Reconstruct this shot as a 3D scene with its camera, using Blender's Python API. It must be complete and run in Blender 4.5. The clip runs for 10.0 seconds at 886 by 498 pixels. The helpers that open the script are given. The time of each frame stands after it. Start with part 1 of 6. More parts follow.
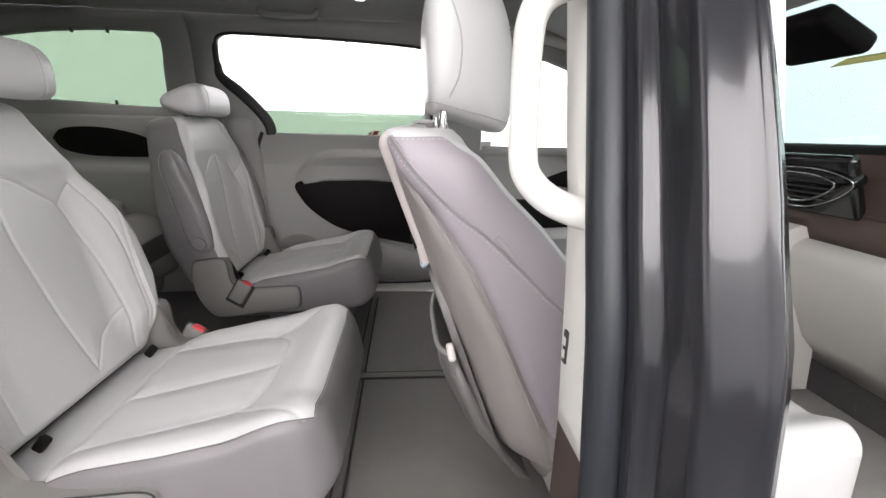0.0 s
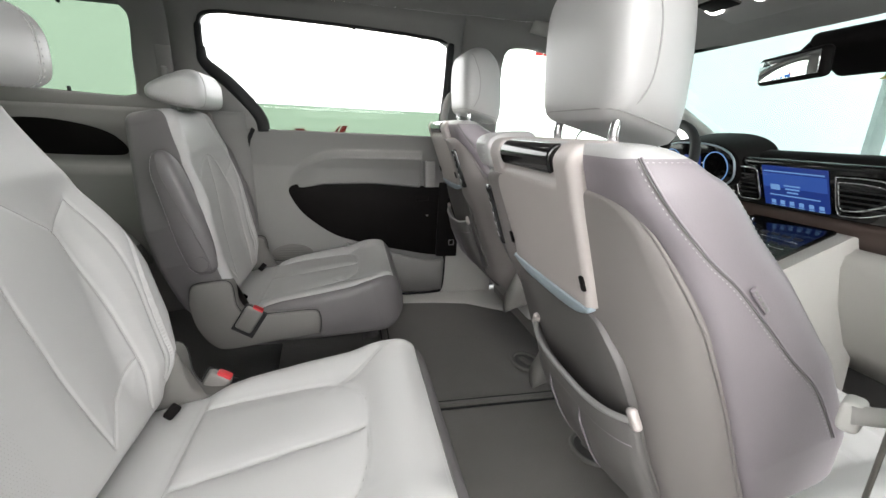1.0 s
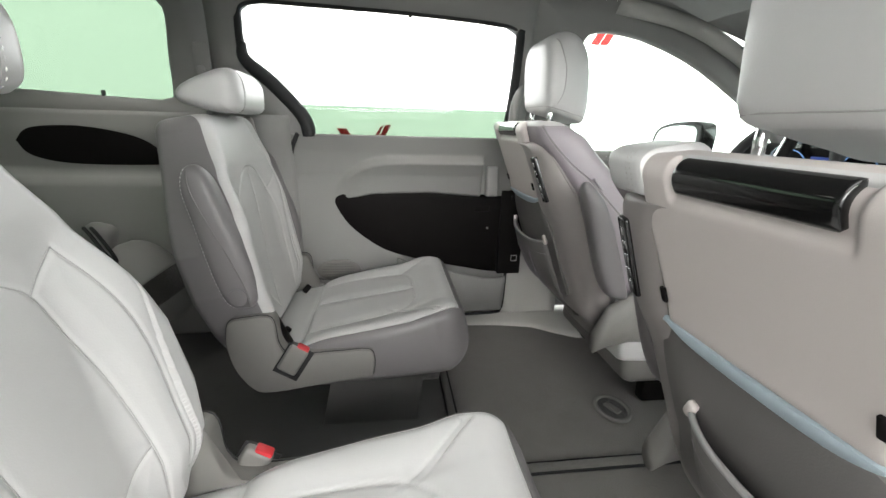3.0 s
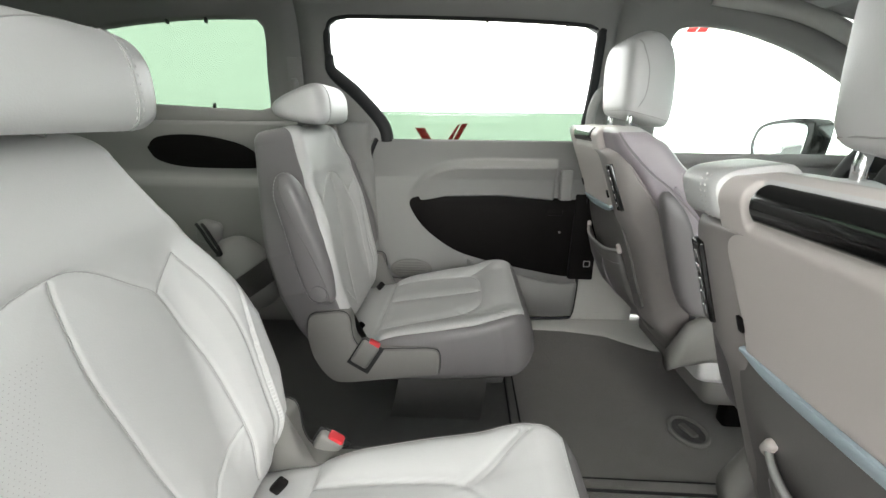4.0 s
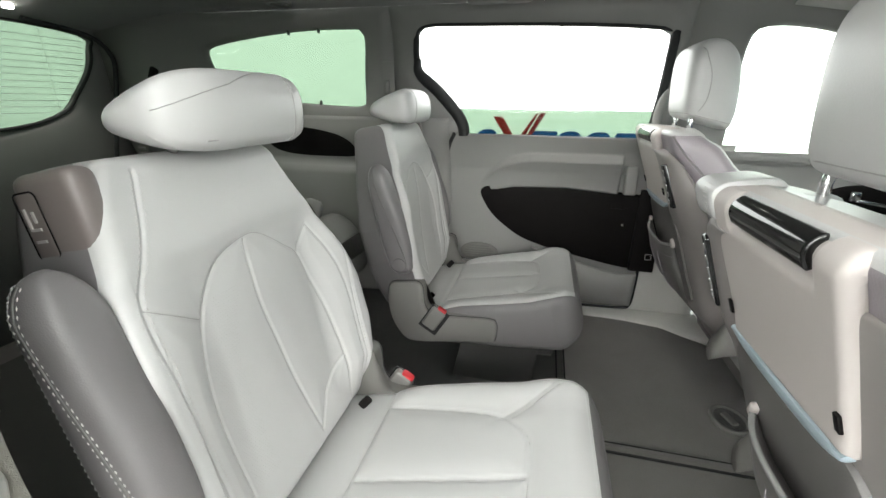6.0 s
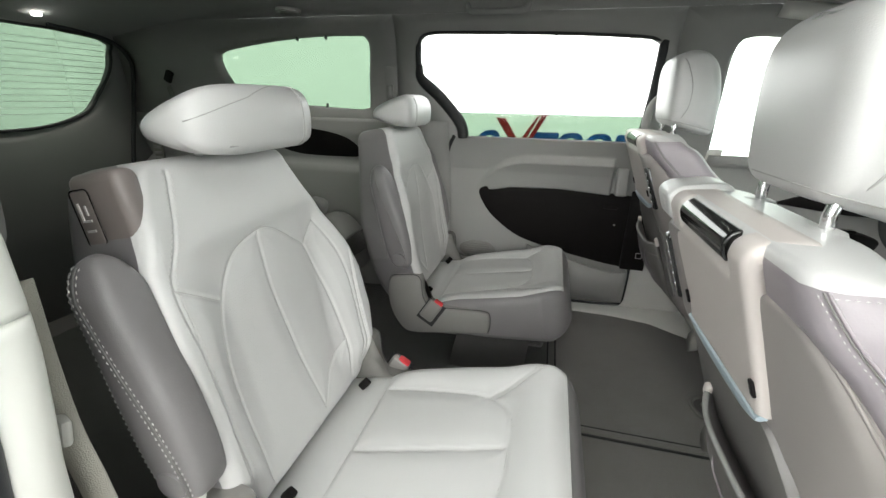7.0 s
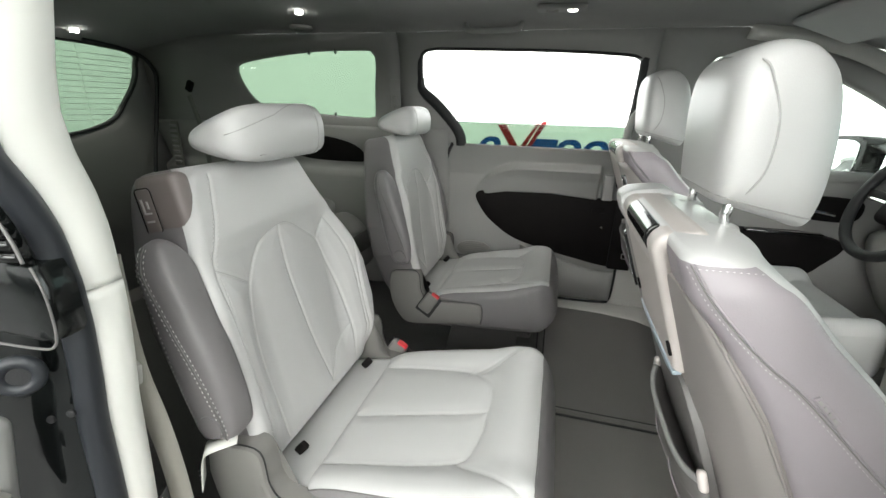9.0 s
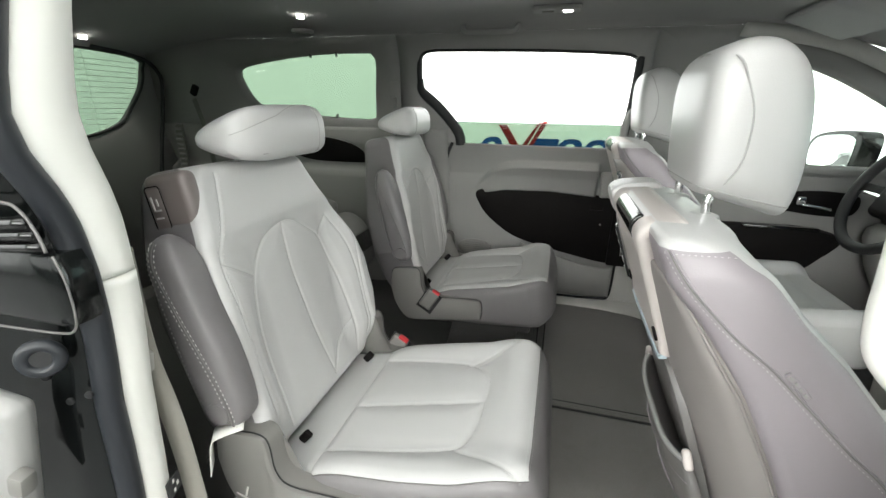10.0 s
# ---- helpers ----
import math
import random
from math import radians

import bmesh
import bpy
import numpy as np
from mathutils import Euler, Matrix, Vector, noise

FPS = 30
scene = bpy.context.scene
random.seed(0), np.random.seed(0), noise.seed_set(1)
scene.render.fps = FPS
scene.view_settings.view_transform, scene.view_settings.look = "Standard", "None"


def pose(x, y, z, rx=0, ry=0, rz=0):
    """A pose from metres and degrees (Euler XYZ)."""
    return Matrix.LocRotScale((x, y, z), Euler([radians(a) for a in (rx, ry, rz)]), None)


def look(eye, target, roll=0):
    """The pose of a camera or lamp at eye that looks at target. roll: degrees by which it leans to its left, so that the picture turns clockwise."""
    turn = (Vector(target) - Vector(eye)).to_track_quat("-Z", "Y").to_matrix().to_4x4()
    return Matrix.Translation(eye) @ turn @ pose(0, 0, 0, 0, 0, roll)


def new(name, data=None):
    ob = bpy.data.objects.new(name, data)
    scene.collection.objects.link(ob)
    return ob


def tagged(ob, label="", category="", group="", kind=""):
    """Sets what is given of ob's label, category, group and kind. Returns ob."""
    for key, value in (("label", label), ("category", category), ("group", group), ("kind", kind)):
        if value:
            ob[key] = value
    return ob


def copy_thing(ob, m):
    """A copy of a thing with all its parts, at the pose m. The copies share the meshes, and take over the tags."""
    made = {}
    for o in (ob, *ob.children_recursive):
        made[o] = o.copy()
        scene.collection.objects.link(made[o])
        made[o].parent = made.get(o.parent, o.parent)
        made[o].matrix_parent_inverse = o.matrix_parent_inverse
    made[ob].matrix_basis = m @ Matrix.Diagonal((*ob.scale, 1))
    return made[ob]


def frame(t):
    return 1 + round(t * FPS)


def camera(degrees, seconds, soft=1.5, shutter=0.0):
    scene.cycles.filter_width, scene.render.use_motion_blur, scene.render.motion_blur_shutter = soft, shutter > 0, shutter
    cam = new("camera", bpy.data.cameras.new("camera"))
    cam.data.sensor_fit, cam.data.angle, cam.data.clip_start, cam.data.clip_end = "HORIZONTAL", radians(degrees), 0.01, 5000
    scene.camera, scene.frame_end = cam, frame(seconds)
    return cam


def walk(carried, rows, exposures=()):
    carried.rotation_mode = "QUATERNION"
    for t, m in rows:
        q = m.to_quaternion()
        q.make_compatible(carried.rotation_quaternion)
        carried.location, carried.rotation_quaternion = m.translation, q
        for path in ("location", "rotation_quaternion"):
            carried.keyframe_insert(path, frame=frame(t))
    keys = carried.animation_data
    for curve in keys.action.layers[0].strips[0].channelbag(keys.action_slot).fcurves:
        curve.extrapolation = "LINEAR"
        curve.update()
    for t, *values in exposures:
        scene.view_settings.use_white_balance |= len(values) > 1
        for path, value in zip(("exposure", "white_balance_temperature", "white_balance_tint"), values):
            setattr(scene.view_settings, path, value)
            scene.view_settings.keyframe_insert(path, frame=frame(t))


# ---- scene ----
cam = camera(93.3, 10.0)
PATH = [
    (0, (-0.057, -1.174, 0.744), (0.116, 0.747, 0.217), 1.4),
    (0.5, (-0.218, -1.116, 0.754), (0.07, 0.788, 0.212), 1.9),
    (1, (-0.319, -0.988, 0.756), (0.107, 0.89, 0.215), 2.6),
    (1.5, (-0.375, -0.879, 0.753), (0.143, 0.978, 0.221), 3.2),
    (2, (-0.386, -0.802, 0.75), (0.138, 1.055, 0.224), 3.4),
    (2.5, (-0.384, -0.759, 0.757), (0.052, 1.118, 0.221), 2.8),
    (3.8, (-0.36, -0.75, 0.797), (-0.395, 1.158, 0.199), 0.5),
    (4, (-0.361, -0.765, 0.802), (-0.452, 1.143, 0.21), 0.6),
    (4.5, (-0.351, -0.809, 0.818), (-0.591, 1.079, 0.203), 0.4),
    (5, (-0.344, -0.849, 0.829), (-0.685, 1.016, 0.193), 0.4),
    (5.5, (-0.335, -0.891, 0.839), (-0.738, 0.956, 0.185), 0.5),
    (7, (-0.278, -0.998, 0.866), (-0.731, 0.832, 0.2), 1.2),
    (7.5, (-0.261, -1.034, 0.878), (-0.718, 0.796, 0.214), 1.6),
    (8, (-0.248, -1.065, 0.886), (-0.709, 0.766, 0.227), 1.8),
    (8.5, (-0.24, -1.093, 0.884), (-0.706, 0.739, 0.231), 1.8),
    (9, (-0.222, -1.116, 0.888), (-0.696, 0.716, 0.241), 1.6),
    (9.5, (-0.21, -1.131, 0.886), (-0.693, 0.7, 0.243), 1.3),
    (10, (-0.201, -1.143, 0.884), (-0.693, 0.686, 0.243), 0.9),
]
walk(cam, [(t, look(eye, target, roll)) for t, eye, target, roll in PATH],
     [(0.0, -0.02, 6500, 14), (0.5, 0.05, 6500, 13), (1.0, 0.06, 6500, 9), (1.5, 0.20, 6500, 9), (2.5, 0.38, 6500, 8), (4.0, 0.42, 6500, 5), (5.5, 0.38, 6500, 4), (7.0, 0.20, 6500, 4), (10.0, 0.05, 6500, 4)])

# ---- world and light ----
world = bpy.data.worlds.new("booth_surround")
scene.world = world
world.use_nodes = True
world.node_tree.nodes["Background"].inputs[0].default_value = (0.8, 0.85, 0.85, 1)
world.node_tree.nodes["Background"].inputs[1].default_value = 0.05
PANEL = 2.5      # glow of the booth's light walls
STRIP = 11.0      # glow of the light wall by the open door




def reading_beam(x, y, z, watts):
    """The beam of a lit reading lamp in the roof lining."""
    beam = bpy.data.lights.new("reading_beam", "SPOT")
    beam.energy = watts
    beam.color = (1.0, 0.96, 0.9)
    beam.spot_size = radians(100)
    beam.spot_blend = 0.6
    beam.shadow_soft_size = 0.012
    ob = new("reading_beam", beam)
    ob.location = (x, y, z)
    return ob


reading_beam(-0.205, 0.485, 1.18, 3.0)
reading_beam(-1.21, 0.45, 1.185, 3.5)
reading_beam(-2.03, 0.23, 1.10, 3.0)

# ---- materials ----
def material(name, base, rough=0.5, metal=0.0, vary=0.06, scale=6.0, grain=0.0, grain_scale=500.0, coat=0.0, spec=0.5, sheen=0.0):
    m = bpy.data.materials.new(name)
    m.use_nodes = True
    t = m.node_tree
    b = t.nodes["Principled BSDF"]
    b.inputs["Roughness"].default_value = rough
    b.inputs["Metallic"].default_value = metal
    b.inputs["Coat Weight"].default_value = coat
    b.inputs["Specular IOR Level"].default_value = spec
    b.inputs["Sheen Weight"].default_value = sheen
    co = t.nodes.new("ShaderNodeTexCoord")
    n1 = t.nodes.new("ShaderNodeTexNoise")
    n1.inputs["Scale"].default_value = scale
    n1.inputs["Detail"].default_value = 5
    t.links.new(co.outputs["Object"], n1.inputs["Vector"])
    mix = t.nodes.new("ShaderNodeMix")
    mix.data_type = "RGBA"
    mix.inputs[6].default_value = (*[c * (1 - vary) for c in base], 1)
    mix.inputs[7].default_value = (*[min(1, c * (1 + vary)) for c in base], 1)
    t.links.new(n1.outputs["Fac"], mix.inputs[0])
    t.links.new(mix.outputs[2], b.inputs["Base Color"])
    if grain:
        n2 = t.nodes.new("ShaderNodeTexVoronoi")
        n2.inputs["Scale"].default_value = grain_scale
        t.links.new(co.outputs["Object"], n2.inputs["Vector"])
        n3 = t.nodes.new("ShaderNodeTexNoise")
        n3.inputs["Scale"].default_value = 22
        n3.inputs["Detail"].default_value = 4
        t.links.new(co.outputs["Object"], n3.inputs["Vector"])
        add = t.nodes.new("ShaderNodeMath")
        add.operation = "MULTIPLY_ADD"
        add.inputs[1].default_value = 3.0
        t.links.new(n3.outputs["Fac"], add.inputs[0])
        t.links.new(n2.outputs["Distance"], add.inputs[2])
        bump = t.nodes.new("ShaderNodeBump")
        bump.inputs["Strength"].default_value = grain
        bump.inputs["Distance"].default_value = 0.002
        t.links.new(add.outputs[0], bump.inputs["Height"])
        t.links.new(bump.outputs["Normal"], b.inputs["Normal"])
    return m


def glow(name, colour, strength, base=(0.8, 0.8, 0.8)):
    m = bpy.data.materials.new(name)
    m.use_nodes = True
    b = m.node_tree.nodes["Principled BSDF"]
    b.inputs["Base Color"].default_value = (*base, 1)
    b.inputs["Emission Color"].default_value = (*colour, 1)
    b.inputs["Emission Strength"].default_value = strength
    return m


def glass(name, tint):
    m = bpy.data.materials.new(name)
    m.use_nodes = True
    t = m.node_tree
    t.nodes.clear()
    out = t.nodes.new("ShaderNodeOutputMaterial")
    clear = t.nodes.new("ShaderNodeBsdfTransparent")
    clear.inputs[0].default_value = (*tint, 1)
    gloss = t.nodes.new("ShaderNodeBsdfGlossy")
    gloss.inputs["Roughness"].default_value = 0.02
    mix = t.nodes.new("ShaderNodeMixShader")
    fres = t.nodes.new("ShaderNodeLayerWeight")
    fres.inputs[0].default_value = 0.5
    power = t.nodes.new("ShaderNodeMath")
    power.operation = "POWER"
    power.inputs[1].default_value = 4.0
    low = t.nodes.new("ShaderNodeMath")
    low.operation = "MULTIPLY_ADD"
    low.inputs[1].default_value = 0.5
    low.inputs[2].default_value = 0.02
    t.links.new(fres.outputs["Facing"], power.inputs[0])
    t.links.new(power.outputs[0], low.inputs[0])
    t.links.new(low.outputs[0], mix.inputs[0])
    t.links.new(clear.outputs[0], mix.inputs[1])
    t.links.new(gloss.outputs[0], mix.inputs[2])
    t.links.new(mix.outputs[0], out.inputs[0])
    return m


LEATHER = material("light_leather", (0.505, 0.50, 0.495), 0.33, vary=0.04, grain=0.05, spec=0.5)
MAUVE = material("mauve_leather", (0.168, 0.158, 0.161), 0.42, vary=0.05, grain=0.06)
LAVENDER = material("lavender_grey_leather", (0.275, 0.247, 0.266), 0.42, vary=0.05, grain=0.06)
TAUPE = material("taupe_plastic", (0.52, 0.475, 0.455), 0.45, vary=0.04, grain=0.05, grain_scale=900)
# darker taupe for the seat shell, shade of the lower back mixed in
SHELL = material("shaded_taupe_plastic", (0.255, 0.234, 0.226), 0.45, vary=0.04, grain=0.05, grain_scale=900)
CAPBROWN = material("brown_plastic", (0.175, 0.150, 0.142), 0.40, vary=0.04, grain=0.05, grain_scale=900)
PALESEAM = material("seam_shade", (0.36, 0.355, 0.345), 0.5, vary=0.05)
SEATGREY = material("grey_leather", (0.135, 0.128, 0.124), 0.42, vary=0.05, grain=0.12)
GREYPL = material("grey_plastic", (0.185, 0.178, 0.168), 0.50, vary=0.05, grain=0.06, grain_scale=900)
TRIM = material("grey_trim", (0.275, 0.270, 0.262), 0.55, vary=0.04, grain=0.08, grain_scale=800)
TRIMLOW = material("pale_trim", (0.50, 0.49, 0.465), 0.5, vary=0.05, grain=0.06, grain_scale=800)
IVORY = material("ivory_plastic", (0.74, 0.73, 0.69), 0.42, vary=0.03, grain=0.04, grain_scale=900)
TRIMDARK = material("dark_grey_trim", (0.22, 0.217, 0.21), 0.55, vary=0.05, grain=0.08, grain_scale=800)
HEAD = material("headliner_cloth", (0.25, 0.247, 0.24), 0.95, vary=0.05, grain=0.25, grain_scale=1400, sheen=0.3)
CARPET = material("carpet", (0.165, 0.153, 0.140), 0.95, vary=0.25, scale=9, grain=0.9, grain_scale=900, sheen=0.4)
# darker carpet, with the shade under and behind the seats mixed in
FOOTWELL = material("charcoal_carpet_shaded", (0.046, 0.043, 0.040), 0.95, vary=0.25, scale=9, grain=0.9, grain_scale=900, sheen=0.3)
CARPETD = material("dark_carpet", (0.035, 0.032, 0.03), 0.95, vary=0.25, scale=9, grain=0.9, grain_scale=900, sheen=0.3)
BLACK = material("black_panel", (0.011, 0.0098, 0.0098), 0.5, vary=0.3, grain=0.03, spec=0.05)
GLOSSBLACK = material("piano_black", (0.006, 0.006, 0.006), 0.10, vary=0.1, coat=0.3)
RUBBER = material("black_rubber", (0.015, 0.015, 0.016), 0.6, vary=0.2, grain=0.1)
SEAL = material("grey_rubber_seal", (0.015, 0.017, 0.021), 0.42, vary=0.15, grain=0.05)
PAINT = material("dark_grey_paint", (0.020, 0.020, 0.023), 0.17, 0.0, vary=0.10, coat=0.25, spec=0.4)
JAMB = material("jamb_paint", (0.005, 0.006, 0.006), 0.12, 0.0, vary=0.6, scale=14, grain=0.05, grain_scale=60, coat=0.0, spec=0.45)
CHROME = material("chrome", (0.75, 0.75, 0.75), 0.12, 1.0, vary=0.02)
SATIN = material("satin_strip", (0.42, 0.50, 0.55), 0.35, 0.2, vary=0.1, scale=20)
RED = material("red_plastic", (0.55, 0.03, 0.04), 0.4, vary=0.05)
WEB = material("beige_webbing", (0.32, 0.305, 0.27), 0.8, vary=0.08, grain=0.4, grain_scale=700)
WEBGREY = material("grey_webbing", (0.2, 0.195, 0.185), 0.8, vary=0.08, grain=0.4, grain_scale=700)
THREAD = material("pale_thread", (0.50, 0.48, 0.47), 0.7, vary=0.05)
TAG = material("white_label", (0.75, 0.74, 0.7), 0.7, vary=0.05)
INK = material("dark_ink", (0.03, 0.03, 0.03), 0.6, vary=0.1)
DARKWALL = material("dark_near_wall", (0.07, 0.07, 0.072), 0.9, vary=0.1)
WALL = material("white_wall", (0.78, 0.79, 0.78), 0.8, vary=0.03, scale=1.5)
GROUND = material("booth_floor", (0.16, 0.16, 0.16), 0.5, vary=0.08, scale=2)
LOGORED = glow("lit_red_sign", (0.40, 0.02, 0.025), 0.5, (0.5, 0.03, 0.03))
LOGOBLUE = glow("lit_blue_sign", (0.02, 0.12, 0.45), 0.5, (0.02, 0.13, 0.5))
BROWN = material("brown_lower_trim", (0.075, 0.05, 0.042), 0.5, vary=0.06, grain=0.06)
YELLOW = material("yellow_label", (0.50, 0.42, 0.12), 0.6)
MIRROR = material("mirror_glass", (0.85, 0.87, 0.87), 0.03, 1.0, vary=0.01)
LIGHTWALL = glow("light_wall", (1.0, 1.0, 1.0), PANEL)
STRIPLIGHT = glow("strip_light", (1.0, 0.98, 0.97), STRIP)
LEDWHITE = glow("led", (1.0, 0.97, 0.92), 14.0)
SCREEN = glow("blue_screen", (0.015, 0.05, 0.30), 0.6, (0.01, 0.01, 0.02))
SCREENBAND = glow("screen_band", (0.03, 0.09, 0.38), 0.8, (0.01, 0.01, 0.02))
SCREENPALE = glow("screen_icons", (0.2, 0.4, 0.8), 0.7, (0.02, 0.02, 0.02))
CLEAR = glass("clear_glass", (0.93, 0.97, 0.94))
PRIVACY = glass("green_privacy_glass", (0.358, 0.424, 0.361))
WINDSCREEN = glass("windscreen_glass", (0.495, 0.565, 0.552))


# ---- mesh helpers ----
def link(name, verts, faces, mat, parent=None, label="", smooth=True):
    me = bpy.data.meshes.new(name)
    me.from_pydata([tuple(float(c) for c in v) for v in verts], [], [tuple(int(i) for i in f) for f in faces])
    me.validate()
    if smooth:
        me.polygons.foreach_set("use_smooth", [True] * len(me.polygons))
    me.materials.append(mat)
    ob = new(name, me)
    if parent is not None:
        ob.parent = parent
    if label:
        ob["label"] = label
    return ob


def part(name, bm, mat, parent=None, label="", smooth=True):
    me = bpy.data.meshes.new(name)
    bmesh.ops.recalc_face_normals(bm, faces=bm.faces[:])
    bm.to_mesh(me)
    bm.free()
    if smooth:
        me.polygons.foreach_set("use_smooth", [True] * len(me.polygons))
        me.set_sharp_from_angle(angle=radians(38))
    me.materials.append(mat)
    ob = new(name, me)
    if parent is not None:
        ob.parent = parent
    if label:
        ob["label"] = label
    return ob


def thing(name, at, label, category, group="", kind=""):
    ob = new(name)
    ob.empty_display_size = 0.05
    ob.location = at
    return tagged(ob, label, category, group, kind)


def box(bm, size, m=Matrix(), bevel=0.004, segs=2):
    """A bevelled box of that size, its middle at m."""
    r = bmesh.ops.create_cube(bm, size=1.0)
    vs = r["verts"]
    bmesh.ops.scale(bm, vec=size, verts=vs)
    if bevel:
        es = list({e for v in vs for e in v.link_edges})
        r = bmesh.ops.bevel(bm, geom=es, offset=min(bevel, 0.48 * min(size)), segments=segs, profile=0.5, affect="EDGES")
        vs = list({v for f in r["faces"] for v in f.verts} | {v for v in vs if v.is_valid})
    bmesh.ops.transform(bm, matrix=m, verts=vs)
    return vs


def boxed(size, m=Matrix(), bevel=0.004, segs=2):
    bm = bmesh.new()
    box(bm, size, m, bevel, segs)
    return bm


def disc(radius, depth, m=Matrix(), segs=28, bevel=0.0):
    bm = bmesh.new()
    bmesh.ops.create_cone(bm, cap_ends=True, segments=segs, radius1=radius, radius2=radius, depth=depth)
    if bevel:
        es = [e for e in bm.edges if abs(e.verts[0].co.z - e.verts[1].co.z) < 1e-6 and len(e.link_faces) == 2]
        bmesh.ops.bevel(bm, geom=es, offset=bevel, segments=2, profile=0.5, affect="EDGES")
    bmesh.ops.transform(bm, matrix=m, verts=bm.verts[:])
    return bm


def curve(points, n=8, closed=False):
    """A smooth line of points through the given ones."""
    p = [Vector(q) for q in points]
    out = []
    count = len(p) if closed else len(p) - 1
    for i in range(count):
        a, b, c, d = ((p[(i - 1) % len(p)], p[i], p[(i + 1) % len(p)], p[(i + 2) % len(p)]) if closed
                      else (p[max(i - 1, 0)], p[i], p[i + 1], p[min(i + 2, len(p) - 1)]))
        for k in range(n):
            u = k / n
            out.append(0.5 * (2 * b + (c - a) * u + (2 * a - 5 * b + 4 * c - d) * u * u + (3 * b - a - 3 * c + d) * u ** 3))
    if not closed:
        out.append(p[-1])
    return out


def loft(rings, closed=True, caps=True):
    """Vertices and faces of a skin over rings of equally many points."""
    n = len(rings[0])
    verts = [q for r in rings for q in r]
    faces = []
    for i in range(len(rings) - 1):
        for j in range(n if closed else n - 1):
            k = (j + 1) % n
            faces.append((i * n + j, i * n + k, (i + 1) * n + k, (i + 1) * n + j))
    if caps and closed:
        faces.append(tuple(range(n))[::-1])
        faces.append(tuple((len(rings) - 1) * n + j for j in range(n)))
    return verts, faces


def tube(path, radius, segs=10, squash=1.0, closed=False):
    """A tube along a path; radius may be a number or a list."""
    p = [Vector(q) for q in path]
    n = len(p)
    rings = []
    up = Vector((0, 0, 1))
    last = None
    for i in range(n):
        a = p[(i - 1) % n] if closed else p[max(i - 1, 0)]
        b = p[(i + 1) % n] if closed else p[min(i + 1, n - 1)]
        d = (b - a).normalized()
        if last is None:
            side = d.cross(up if abs(d.z) < 0.9 else Vector((1, 0, 0))).normalized()
        else:
            side = (last - d * last.dot(d)).normalized()
        last = side
        other = d.cross(side)
        r = radius[i] if isinstance(radius, (list, tuple)) else radius
        rings.append([p[i] + r * (math.cos(2 * math.pi * k / segs) * side + squash * math.sin(2 * math.pi * k / segs) * other) for k in range(segs)])
    if closed:
        rings.append(rings[0])
        return loft(rings, caps=False)
    return loft(rings)


def ribbon(path, across, thick):
    """A flat band along a path; across: half its width as a vector."""
    p = [Vector(q) for q in path]
    a = Vector(across)
    rings = []
    for i, q in enumerate(p):
        d = (p[min(i + 1, len(p) - 1)] - p[max(i - 1, 0)]).normalized()
        nrm = d.cross(a).normalized() * thick / 2
        rings.append([q - a - nrm, q + a - nrm, q + a + nrm, q - a + nrm])
    return loft(rings)


def plate(outline, to3, thick, bevel=0.003, mids=0):
    """A plate with a rounded rim: outline in the plane, to3(u, v, depth) places it; depth 0 is its face."""
    pts = [Vector((q[0], q[1])) for q in outline]
    if sum(pts[i].x * pts[(i + 1) % len(pts)].y - pts[(i + 1) % len(pts)].x * pts[i].y for i in range(len(pts))) < 0:
        pts = pts[::-1]
    n = len(pts)
    nor = []
    for i in range(n):
        d = (pts[(i + 1) % n] - pts[(i - 1) % n]).normalized()
        nor.append(Vector((d.y, -d.x)))
    rings = []
    for inset, depth in ((bevel, 0), (0.3 * bevel, 0.3 * bevel), (0, bevel), (0, thick)):
        rings.append([to3(pts[i].x - inset * nor[i].x, pts[i].y - inset * nor[i].y, depth) for i in range(n)])
    verts, faces = loft(rings, caps=False)
    bm = bmesh.new()
    vs = [bm.verts.new(v) for v in verts]
    for f in faces:
        bm.faces.new([vs[i] for i in f])
    for k in (0, 3):
        f = bm.faces.new([vs[k * n + i] for i in range(n)])
        bmesh.ops.triangulate(bm, faces=[f])
    return bm


def smooth_step(x, a, b):
    u = np.clip((x - a) / (b - a), 0, 1)
    return u * u * (3 - 2 * u)


def seam_distance(Y, S, lines):
    best = np.full(Y.shape, 9.0)
    for line in lines:
        for (y0, s0), (y1, s1) in zip(line[:-1], line[1:]):
            dy, ds = y1 - y0, s1 - s0
            u = np.clip(((Y - y0) * dy + (S - s0) * ds) / (dy * dy + ds * ds + 1e-12), 0, 1)
            best = np.minimum(best, np.hypot(Y - y0 - u * dy, S - s0 - u * ds))
    return best


def flat(points, n=8):
    return [(q.x, q.y) for q in curve([(*p, 0) for p in points], n)]


